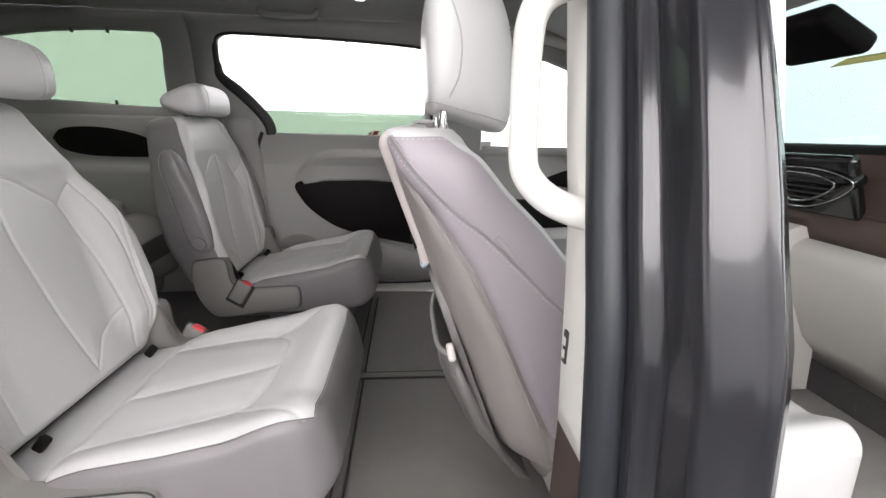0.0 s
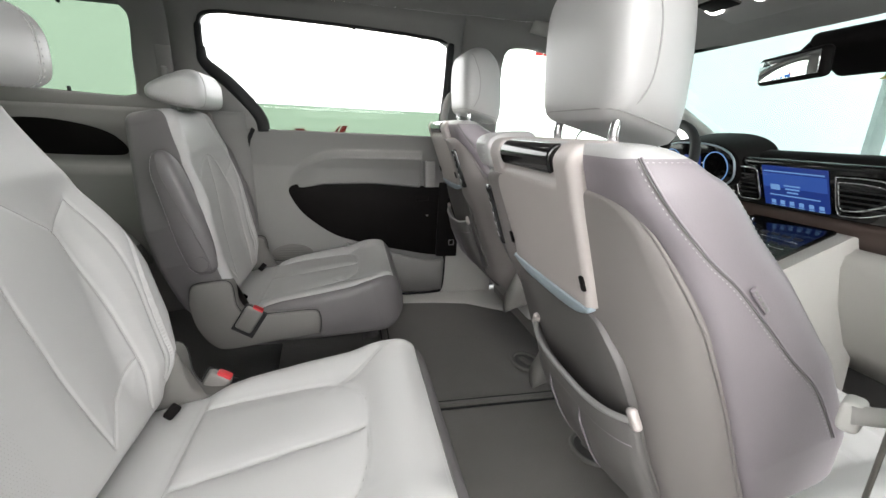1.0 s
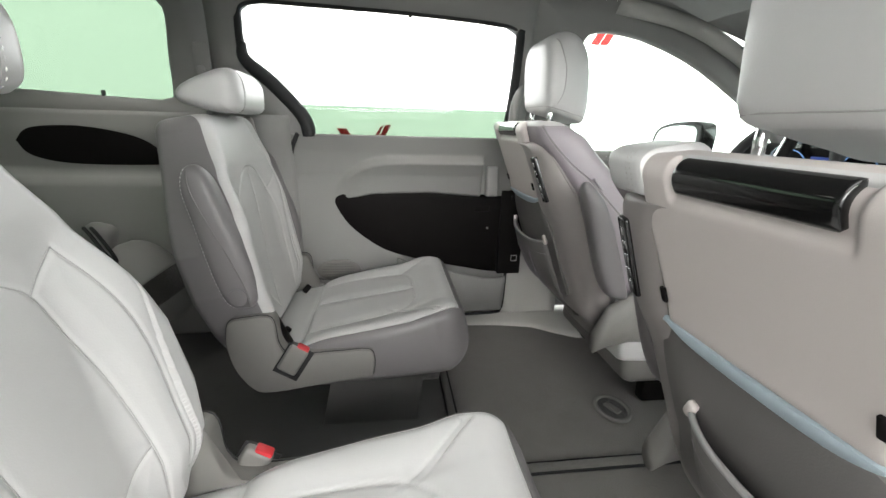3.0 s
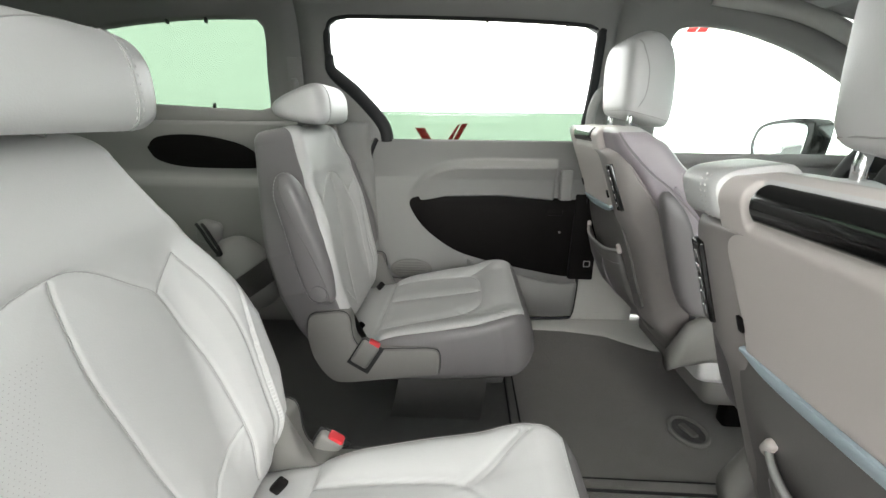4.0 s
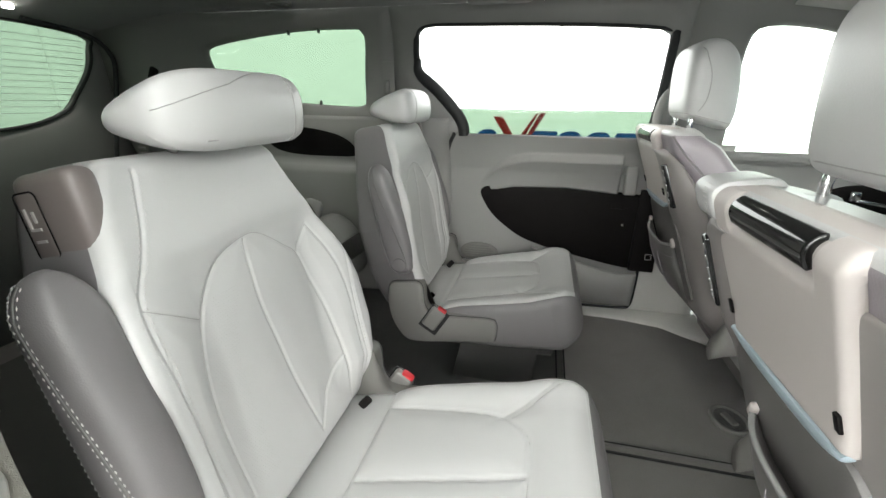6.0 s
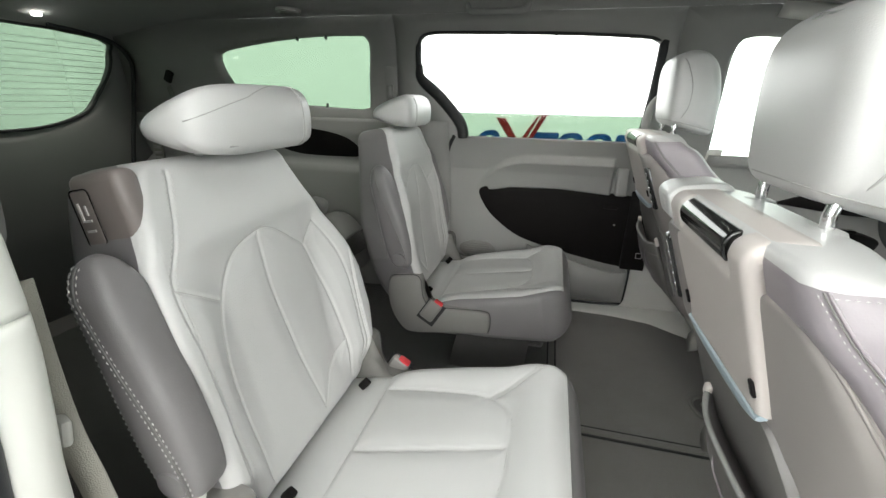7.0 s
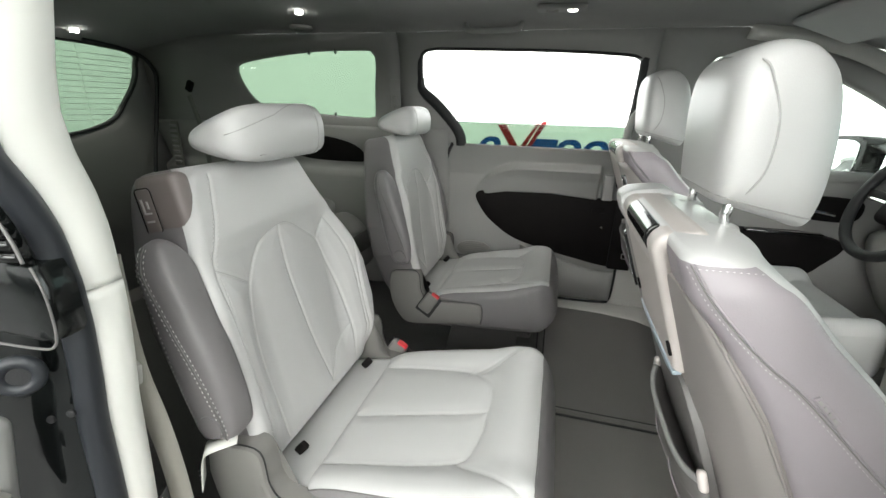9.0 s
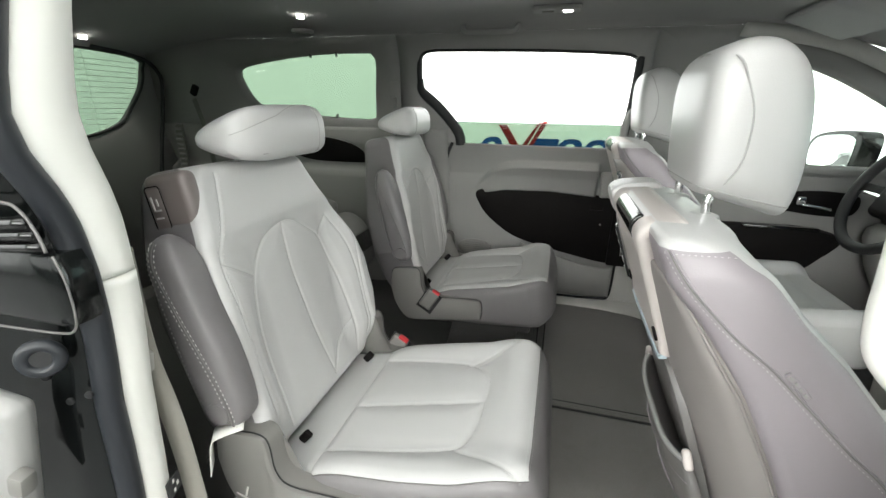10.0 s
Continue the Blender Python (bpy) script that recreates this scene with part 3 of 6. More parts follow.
for x, z in ((-0.30, 1.098), (-0.05, 1.088), (-0.33, 0.716)):
    clip = part("window_clip", boxed((0.010, 0.012, 0.016), Matrix.Translation((x, ywall(z) + 0.008, z)), 0.002), RUBBER)
    tagged(clip, "small black window clip on the sliding window edge", "clip", "window clips")

path = curve([(-0.806, ywall(1.0) + 0.004, 1.0), (-0.803, ywall(0.95) + 0.004, 0.95), (-0.73, ywall(0.89) + 0.004, 0.886), (-0.66, ywall(0.82) + 0.004, 0.81), (-0.634, ywall(0.77) + 0.004, 0.765), (-0.630, ywall(0.73) + 0.004, 0.728)], 6)
v, f = tube(path, [0.012 + 0.010 * min(1, k / 9) for k in range(len(path))], 10)
tagged(link("window_seal_5", v, f, RUBBER), "broad black corner piece of the sliding window seal", "window seal", "", "structure")
# tailgate
GX = -2.15
place_gate = lambda y, z, o: Vector((GX - o, y, z))
window_surround("tailgate_trim", REARWIN, (-0.72, 0.72, 0.0, 1.13), place_gate, TRIMDARK, "dark grey trim of the closed tailgate")
window_pane("window_4", REARWIN, lambda y, z, o: Vector((GX - 0.03 - o, y, z)), PRIVACY, "green-tinted tailgate window pane with heater lines")
seal_tube("window_seal_4", REARWIN, place_gate, 0.006, RUBBER, "black edge round the tailgate window")
for k in range(13):
    z = 0.79 + 0.0225 * k
    w = float(np.interp(z, [0.76, 0.80, 0.86, 0.95, 1.05], [0.30, 0.40, 0.46, 0.53, 0.55]))
    v, f = tube([(GX - 0.028, -w, z), (GX - 0.028, w, z)], 0.0007, 5)
    line = tagged(link("heater_line", v, f, TRIM), "thin heater line on the tailgate window", "heater line", "heater lines")
v, f = tube(curve([(GX + 0.05, 0.30, 1.10), (GX + 0.05, 0.45, 1.088), (GX + 0.05, 0.545, 1.066), (GX + 0.05, 0.592, 1.022), (GX + 0.05, 0.603, 0.97), (GX + 0.05, 0.574, 0.83), (GX + 0.05, 0.513, 0.58), (GX + 0.05, 0.48, 0.30), (GX + 0.05, 0.47, 0.04)], 6), 0.009, 8)
tagged(link("tailgate_seal", v, f, RUBBER), "black rubber tailgate seal", "seal", "", "structure")

# roof lining
verts, faces = [], []
nx, ny = 40, 32
for i in range(nx + 1):
    x = -2.18 + 3.06 * i / nx
    for j in range(ny + 1):
        u = -1 + 2 * j / ny
        edge = float(np.interp(abs(x - -0.6), [0, 1.2, 1.45], [0.648, 0.648, 0.648]))
        y = u * edge
        top = float(np.interp(x, [-2.2, -1.95, -1.5, 0.2, 0.45, 0.65, 0.80, 0.88], [1.09, 1.15, 1.215, 1.215, 1.18, 1.13, 1.085, 1.06]))
        low = min(1.165, top - 0.01)
        z = low + (top - low) * (1 - abs(u) ** 10)
        verts.append((x, y, z))
for i in range(nx):
    for j in range(ny):
        a = i * (ny + 1) + j
        faces.append((a, a + 1, a + ny + 2, a + ny + 1))
n = len(verts)
verts += [(x, y * 1.02, z + 0.05) for x, y, z in verts]
faces += [tuple(n + q for q in f[::-1]) for f in faces]
rim = [j for j in range(ny + 1)] + [i * (ny + 1) + ny for i in range(1, nx + 1)] + [nx * (ny + 1) + j for j in range(ny - 1, -1, -1)] + [i * (ny + 1) for i in range(nx - 1, 0, -1)]
faces += [(rim[k], rim[(k + 1) % len(rim)], rim[(k + 1) % len(rim)] + n, rim[k] + n) for k in range(len(rim))]
tagged(link("ceiling", verts, faces, HEAD), "grey cloth roof lining of the van", "headliner", "", "structure")
# roof skin above, so that no light falls through
flat_box("roof", (-2.25, -0.70, 1.275), (0.60, 0.70, 1.30), PAINT, "dark grey metal roof of the van", "roof")

# carpet floor with pale sills
prof = [(-0.88, 0.02), (-0.84, 0.035), (-0.79, 0.035), (-0.76, 0.03), (-0.70, 0.012), (-0.665, 0.0)]
tagged(part("floor", boxed((3.40, 1.66, 0.06), Matrix.Translation((-0.50, 0, -0.031)), 0.0), CARPET), "grey-brown carpet floor of the van", "floor", "", "structure")
tagged(part("floor_rear", boxed((1.80, 1.62, 0.012), Matrix.Translation((-1.118, 0, -0.002)), 0.003), FOOTWELL), "darker carpet of the rear footwell, shade mixed into its colour", "floor", "", "structure")
for side in (1, -1):
    rings = []
    for x in np.linspace(-0.45 if side > 0 else -0.78, 1.2, 24):
        k = 1 if side < 0 else (0.175 - float(np.interp(x, [-0.10, 0.05, 0.207, 0.26, 0.301, 0.36], [0.097, 0.09, 0.058, 0.015, -0.028, -0.045]))) / 0.175
        rings.append([Vector((x, side * (0.84 + (-y - 0.84) * (k if y > -0.84 else 1)), z)) for y, z in [(-0.92, -0.08)] + prof + [(-0.665, -0.08)]])
    v, f = loft(rings)
    tagged(link("door_sill", v, f, TRIMLOW), "pale grey plastic sill along the sliding door", "sill", "", "structure")
flat_box("underbody", (-2.2, -0.9, -0.14), (1.4, 0.9, -0.065), RUBBER, "dark underside of the van", "underbody")


def quarter_bulge(x, z):
    a = 0.045 * math.exp(-((x + 0.80) / 0.11) ** 2) * float(smooth_step(np.array(z), 0.15, 0.4))
    shelf = 0.05 * float(smooth_step(np.array(0.60 - z), 0.0, 0.03)) * float(smooth_step(np.array(-0.95 - x), 0.0, 0.12))
    return a + shelf


for side, word in ((1, "far"), (-1, "near")):
    x1 = -0.688 if side > 0 else -0.81
    ob = grid_skin("wall_quarter", -2.15, x1, 0.0, 0.79, side, TRIM, 0.012, 60, 50, bulge=quarter_bulge if side > 0 else None)
    tagged(ob, "grey moulded side trim beside the third row", "side trim", "", "structure")
    hole = flat([(-1.50, 0.695), (-1.44, 0.735), (-1.30, 0.742), (-1.16, 0.715), (-1.10, 0.67), (-1.10, 0.63), (-1.18, 0.622), (-1.38, 0.625), (-1.48, 0.65), (-1.50, 0.695)], 5)[:-1]
    ob = part("armrest_recess", plate(hole, lambda x, z, d, s=side: Vector((x, s * (ywall(z) - 0.018 + d), z)), 0.008, 0.003), BLACK)
    tagged(ob, "black oval recess in the rear side trim", "recess", "", "structure")
    ob = part("wheel_housing", boxed((0.75, 0.22, 0.30), Matrix.Translation((-1.55, side * 0.70, 0.15)), 0.06, 4), TRIM)
    tagged(ob, "grey trim over the rear wheel housing", "side trim", "", "structure")
    slats = thing("air_vent", (-2.07, side * 0.628, 0.675), "slotted grey air vent on the rear pillar", "air vent")
    part("vent_plate", boxed((0.05, 0.012, 0.22), pose(0, 0, 0, 0, 0, 0), 0.005), GREYPL, slats)
    for k in range(8):
        part("slat", boxed((0.038, 0.012, 0.010), pose(0.0, -side * 0.008, -0.088 + 0.025 * k, side * 25), 0.002), TRIM, slats)

# the far sliding door
door = thing("sliding_door", (-0.31, 0.80, 0.03), "closed grey sliding door with a black insert and pocket", "door")
D = Matrix.Translation((0.31, -0.80, -0.03))


def adopt(ob, parent, shift):
    ob.parent = parent
    ob.matrix_basis = shift @ ob.matrix_basis
    return ob


def swoosh(x, z):
    """The armrest's swell on the door trim."""
    top = float(np.interp(x, [-0.57, -0.545, -0.52, -0.49, -0.455, -0.415, -0.375, -0.30, -0.05], [0.515, 0.548, 0.575, 0.601, 0.622, 0.635, 0.641, 0.643, 0.645]))
    low = float(np.interp(x, [-0.56, -0.43, -0.23, -0.03], [0.500, 0.530, 0.536, 0.522]))
    u = min(1.0, max(0.0, (z - low) / max(0.01, top - low)))
    p = 0.042 * (0.45 + 0.55 * u ** 1.6) * float(smooth_step(np.array(z), low - 0.004, low + 0.006))
    p *= 1 - float(smooth_step(np.array(z - top), -0.004, 0.030))
    return p * float(smooth_step(np.array(x), -0.575, -0.43)) * float(smooth_step(np.array(-0.030 - x), 0.0, 0.006))


adopt(grid_skin("door_panel", -0.695, 0.085, 0.035, 0.735, 1, TRIM, 0.006, 190, 170, bulge=swoosh), door, D)
INS = flat([(0.075, 0.522), (-0.10, 0.535), (-0.30, 0.545), (-0.42, 0.542), (-0.52, 0.532), (-0.562, 0.508), (-0.548, 0.46), (-0.50, 0.395), (-0.40, 0.32), (-0.30, 0.283), (-0.18, 0.255), (-0.08, 0.235), (0.0, 0.22), (0.075, 0.212)], 5)
part("door_insert", plate(INS, lambda x, z, d: Vector((x + 0.31, ywall(z) - 0.012 + d - 0.80, z - 0.03)), 0.012, 0.004), BLACK, door, "black plastic door insert")
# door pull plate, socket and small switch
part("pull_end", boxed((0.044, 0.03, 0.108), D @ pose(0.002, 0.744, 0.582, -6, 0, 8), 0.008, 4), TRIM, door)
part("socket", boxed((0.055, 0.006, 0.022), D @ pose(-0.02, 0.778, 0.475), 0.003), BLACK, door)
part("knob", disc(0.004, 0.008, D @ pose(0.004, 0.780, 0.40, 90), 12), GREYPL, door)
pk = thing("door_switch", (0.115, 0.765, 0.29), "black pillar panel with a small outlined switch", "switch")
part("switch_plate", boxed((0.092, 0.03, 0.33), pose(-0.018, 0.020, 0.09), 0.004), BLACK, pk)
for a, b, w, h in ((0, 0.011, 0.022, 0.002), (0, -0.011, 0.022, 0.002), (0.011, 0, 0.002, 0.022), (-0.011, 0, 0.002, 0.022)):
    part("outline", boxed((w, 0.002, h), pose(a, 0.0045, -0.01 + b), 0), THREAD, pk)
# map pocket at the door's foot
rings = []
for k in range(25):
    u = k / 24
    x = -0.34 + 0.42 * u
    top = float(np.interp(x, [-0.34, -0.212, -0.134, -0.06, 0.0, 0.03, 0.055, 0.08], [0.285, 0.267, 0.244, 0.222, 0.209, 0.207, 0.209, 0.212]))
    out = 0.055 * min(1, 6 * u + 0.1) * (1 - 0.55 * u ** 3)
    y = 0.795
    rings.append([D @ Vector((x, y - out - 0.012, top)), D @ Vector((x, y - out - 0.022, top - 0.008)), D @ Vector((x, y - out - 0.012, 0.5 * top + 0.02)), D @ Vector((x, y - 0.4 * out - 0.006, 0.055)), D @ Vector((x, y + 0.025, 0.05)), D @ Vector((x, y + 0.02, 0.06)), D @ Vector((x, y - 0.3 * out, 0.08)), D @ Vector((x, y - out, 0.5 * top + 0.03)), D @ Vector((x, y - out - 0.004, top - 0.006))])
v, f = loft(rings)
link("map_pocket", v, f, TRIM, door, "pale grey moulded door pocket")
part("speaker_grille", disc(0.075, 0.006, D @ (pose(-0.56, 0.788, 0.235, 90) @ Matrix.Diagonal((1.1, 0.55, 1, 1))), 32, 0.002), GREYPL, door)
for k in range(6):
    part("grille_slot", boxed((0.13 - 0.016 * abs(k - 2.5), 0.003, 0.003), D @ pose(-0.56, 0.7835, 0.209 + 0.0105 * k), 0), SEATGREY, door)
v, f = tube(curve([(-0.665, 0.715, 0.735), (-0.692, 0.735, 0.68), (-0.702, 0.765, 0.60), (-0.702, 0.782, 0.45), (-0.700, 0.792, 0.20), (-0.69, 0.80, 0.07)], 6), 0.0075, 8)
tagged(link("door_seal", v, f, RUBBER), "black rubber seal at the sliding door's rear edge", "seal", "", "structure")
v, f = tube(curve([(0.09, 0.775, 0.53), (0.091, 0.785, 0.30), (0.089, 0.79, 0.12), (0.08, 0.79, 0.055), (0.05, 0.79, 0.04), (-0.10, 0.79, 0.034), (-0.35, 0.79, 0.034)], 6), 0.006, 8)
tagged(link("door_seal", v, f, RUBBER), "black rubber seal at the sliding door's front edge", "seal", "", "structure")

# far B-pillar foot and driver's door
ob = grid_skin("pillar_trim", 0.070, 0.32, 0.02, 0.72, 1, TRIMLOW, -0.008, 8, 30, bulge=lambda x, z: 0.03 * float(smooth_step(np.array(0.25 - z), 0, 0.2)))
tagged(ob, "pale grey trim of the far middle pillar", "pillar trim", "", "structure")
fd = thing("front_door", (0.70, 0.80, 0.05), "closed driver's door with a black armrest band", "door")
F = Matrix.Translation((-0.70, -0.80, -0.05))
adopt(grid_skin("door_panel", 0.28, 1.20, 0.05, 0.70, 1, TRIM, 0.0, 30, 30), fd, F)
band = flat([(0.30, 0.43), (0.45, 0.452), (0.66, 0.457), (0.76, 0.456), (0.87, 0.435), (0.885, 0.402), (0.84, 0.34), (0.765, 0.272), (0.60, 0.262), (0.40, 0.27), (0.30, 0.43)], 5)[:-1]
part("armrest_band", plate(band, lambda x, z, d: F @ Vector((x, ywall(z) - 0.05 + d, z)), 0.05, 0.012), BLACK, fd)
part("handle_plate", plate(flat([(0.54, 0.535), (0.64, 0.575), (0.71, 0.598), (0.82, 0.602), (0.905, 0.585), (0.90, 0.515), (0.80, 0.505), (0.64, 0.522), (0.54, 0.535)], 5)[:-1], lambda x, z, d: F @ Vector((x, ywall(z) - 0.014 + d, z)), 0.014, 0.004), BLACK, fd)
part("door_handle", boxed((0.10, 0.016, 0.012), F @ pose(0.765, 0.745, 0.545, 0, 8), 0.004, 3), CHROME, fd)
part("handle_pivot", boxed((0.034, 0.018, 0.034), F @ pose(0.712, 0.746, 0.565), 0.008, 3), CHROME, fd)
part("switch_strip", boxed((0.26, 0.03, 0.012), F @ pose(0.66, 0.735, 0.459), 0.004), GLOSSBLACK, fd)
grab = thing("grab_handle", (0.060, 0.668, 0.815), "grey plastic grab handle on the far pillar", "handle")
v, f = tube(curve([(0.03, 0.02, 0.07), (0.0, -0.03, 0.075), (-0.025, -0.055, 0.045), (-0.035, -0.06, 0.0), (-0.03, -0.055, -0.06), (0.0, -0.03, -0.10), (0.03, 0.02, -0.10)], 6), 0.014, 10)
link("grip", v, f, TRIM, grab)

# far door mirror outside
mir = thing("door_mirror", (0.83, 0.98, 0.66), "black door mirror outside the driver's window", "mirror")
sh = [(-0.095, -0.055), (-0.105, 0.0), (-0.08, 0.055), (0.0, 0.075), (0.09, 0.07), (0.10, 0.0), (0.08, -0.065), (0.0, -0.075)]
ol = flat(sh + sh[:1], 6)[:-1]
MT = pose(0.07, 0.05, 0.065, 0, 0, -74)
part("shell", plate([(a * 1.24, b * 1.24) for a, b in ol], lambda u, w, d: MT @ Vector((u, 0.001 + d, w)), 0.085, 0.010), GLOSSBLACK, mir)
part("glass", plate(ol, lambda u, w, d: MT @ Vector((u, -0.004 + d, w)), 0.012, 0.002), MIRROR, mir)
part("foot", boxed((0.10, 0.16, 0.04), pose(0.08, -0.06, -0.01, 0, 0, 20), 0.012, 3), GLOSSBLACK, mir)

# ceiling fittings
for x, y, rz in ((-0.50, 0.612, 0),):
    gh = thing("grab_handle", (x, y, 1.178), "grey folding grab handle above the sliding door", "handle")
    v, f = tube(curve([(-0.105, 0.01, 0.01), (-0.10, -0.012, -0.012), (-0.07, -0.022, -0.022), (0.07, -0.022, -0.022), (0.10, -0.012, -0.012), (0.105, 0.01, 0.01)], 6), 0.0085, 8, 1.3)
    link("grip", v, f, TRIM, gh)
    for s in (-1, 1):
        part("mount", boxed((0.035, 0.012, 0.035), pose(0.095 * s, 0.012, 0.012, 35), 0.005), TRIM, gh)
    part("backing_plate", boxed((0.24, 0.006, 0.05), pose(0, 0.022, 0.018, 38), 0.002), HEAD, gh)


def roof_lamp(x, y, z, label):
    t = thing("reading_lamp", (x, y, z), label, "lamp")
    part("bezel", boxed((0.16, 0.07, 0.014), Matrix(), 0.006, 3), TRIM, t)
    part("lens", boxed((0.030, 0.018, 0.010), pose(0.035, 0, -0.006), 0.003), LEDWHITE, t)
    part("button", boxed((0.04, 0.025, 0.008), pose(-0.03, 0, -0.007), 0.003), GREYPL, t)
    return t


roof_lamp(-0.255, 0.485, 1.203, "reading lamp lit white above the far second-row seat")
ring = thing("roof_vent", (-1.29, 0.585, 1.176), "round grey air vent in the roof lining", "air vent")
part("ring", disc(0.045, 0.014, Matrix(), 28, 0.003), TRIM, ring)
part("core", disc(0.030, 0.006, pose(0, 0, -0.008), 24, 0.001), GREYPL, ring)
lt = thing("reading_lamp", (-1.21, 0.45, 1.205), "small lit reading lamp in the roof lining", "lamp")
part("lens", disc(0.014, 0.012, Matrix(), 20, 0.002), LEDWHITE, lt)
lt = thing("reading_lamp", (-2.04, 0.23, 1.122), "small lit lamp in the rear roof lining", "lamp")
part("lens", disc(0.014, 0.012, Matrix(), 20, 0.002), LEDWHITE, lt)


# ---- near door opening: middle pillar ----
bp = thing("middle_pillar", (0.12, -0.84, 0.0), "near middle pillar with ivory trim, grey seal and dark paint", "pillar", "", "structure")
BP = Matrix.Translation((-0.12, 0.84, 0))


def lean(z):
    """How far the pillar stands out at height z."""
    return float(np.interp(z, [0, 0.3, 0.47, 0.6, 0.68, 0.8, 0.95, 1.15], [0.0, 0.0, 0.0, -0.022, -0.045, -0.075, -0.115, -0.17]))


def pillar_skin(name, section, z0, z1, mat, label="", n=40, fit=None):
    rings = []
    for k in range(n + 1):
        z = z0 + (z1 - z0) * k / n
        rings.append([BP @ Vector((x + (fit(z) * min(1.0, max(0.0, (x - 0.09) / 0.08)) if fit else 0), -(y + lean(z)), z)) for x, y in section(z)])
    v, f = loft(rings)
    return link(name, v, f, mat, bp, label)


# trim facing the rear seat, its edge cut slanting at the foot
def trim_section(z):
    w = float(np.interp(z, [0.47, 0.59, 0.68, 0.75, 1.15], [0.809, 0.814, 0.824, 0.818, 0.818]))
    return [(0.100, 0.907), (0.095, 0.897), (0.096, w + 0.012), (0.102, w), (0.130, w - 0.010), (0.20, w - 0.022), (0.25, w - 0.018), (0.25, 0.907)]


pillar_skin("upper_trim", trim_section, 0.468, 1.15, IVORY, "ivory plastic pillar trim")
pillar_skin("lower_trim", lambda z: [(0.104, 0.906), (0.100, 0.895), (0.100, 0.812), (0.112, 0.797), (0.20, 0.765), (0.25, 0.77), (0.25, 0.906)], 0.02, 0.49, BROWN, "brown lower pillar trim")
v, f = tube([BP @ Vector((0.100, -(0.909 + lean(z)), z)) for z in np.linspace(0.0, 1.15, 40)], 0.017, 14)
link("door_seal", v, f, SEAL, bp, "grey rubber door seal")


def paint_section(z):
    d = 0.012 * math.sin(3 * z)
    return [(0.106, 0.930), (0.107, 0.940), (0.108, 0.946), (0.110, 0.950), (0.113, 0.952), (0.120, 0.953), (0.126, 0.954), (0.128, 0.956), (0.129, 0.960),
            (0.130, 0.972), (0.131, 0.984), (0.1325, 0.990), (0.135, 0.994), (0.139, 0.996), (0.150, 0.998), (0.165, 1.000), (0.176, 1.001), (0.179, 1.003), (0.183, 1.006), (0.188, 1.006), (0.194, 1.002),
            (0.20 + d, 0.992), (0.212 + d, 0.972), (0.222 + d, 0.940), (0.23, 0.905)]


pillar_skin("painted_pillar", lambda z: [(0.106 + 0.74 * (x - 0.106), y - 0.010) for x, y in paint_section(z)], -0.1, 1.15, PAINT, "dark grey painted pillar with pressed ridges",
            fit=lambda z: float(np.interp(z, [0.3, 0.5, 0.62, 0.72, 0.85, 1.15], [-0.02, -0.004, 0.004, 0.0, -0.014, -0.03])))
hd = thing("grab_handle", (0.084, -0.794, 0.77), "ivory plastic grab handle on the near middle pillar", "handle")
v, f = tube(curve([(0.045, -0.045, 0.094), (0.012, -0.014, 0.098), (-0.016, 0.008, 0.095), (-0.030, 0.016, 0.080), (-0.034, 0.018, 0.052), (-0.034, 0.014, 0.0), (-0.034, 0.009, -0.04), (-0.030, 0.002, -0.062), (-0.014, -0.014, -0.080), (0.012, -0.032, -0.090), (0.045, -0.055, -0.095)], 8), 0.0118, 16, 1.15)
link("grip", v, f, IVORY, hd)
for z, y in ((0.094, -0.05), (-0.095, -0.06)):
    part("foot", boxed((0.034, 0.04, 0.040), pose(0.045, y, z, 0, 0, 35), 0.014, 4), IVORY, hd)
belt = thing("front_seat_belt", (0.14, -0.74, 0.50), "beige seat belt with a slider on the near pillar", "seat belt")
v, f = ribbon(curve([(0.035, -0.012, 0.02), (0.03, -0.016, -0.10), (0.05, -0.01, -0.40)], 6), (0.021, 0.012, 0), 0.0016)
link("webbing", v, f, WEB, belt)
part("slider", boxed((0.028, 0.018, 0.032), pose(0.012, 0.006, 0.01, 0, 0, 25), 0.006, 3), IVORY, belt)
v, f = tube([(0.0, 0.0, 0.015), (0.05, -0.03, 0.022)], 0.009, 10)
link("guide_bar", v, f, TRIMLOW, belt)
sg = part("airbag_label", boxed((0.003, 0.009, 0.034), Matrix.Translation((0.0955, -0.822, 0.550)), 0.001), INK)
for k in range(2):
    part("mark", boxed((0.001, 0.005, 0.008), Matrix.Translation((0.0937, -0.822, 0.543 + 0.013 * k)), 0), TAG, sg)
tagged(sg, "small black label with white marks on the pillar trim", "label")

# ---- near door opening: rear pillar ----
rp = thing("rear_pillar", (-0.70, -0.82, 0.0), "near rear door pillar with ivory trim and grey seal", "pillar", "", "structure")
RP = Matrix.Translation((0.70, 0.82, 0))
ZR = [0.0, 0.20, 0.353, 0.42, 0.47, 0.54, 0.59, 0.65, 0.70, 0.754, 0.79, 0.835, 0.872, 0.91, 0.98, 1.10]
YI = [0.80, 0.80, 0.798, 0.793, 0.790, 0.786, 0.780, 0.7745, 0.773, 0.774, 0.779, 0.790, 0.794, 0.789, 0.774, 0.735]
YO = [0.842, 0.840, 0.837, 0.833, 0.831, 0.829, 0.8235, 0.819, 0.8185, 0.823, 0.832, 0.851, 0.857, 0.850, 0.831, 0.787]


def yin(z):
    return float(np.interp(z, ZR, YI))


def yout(z):
    return float(np.interp(z, ZR, YO))


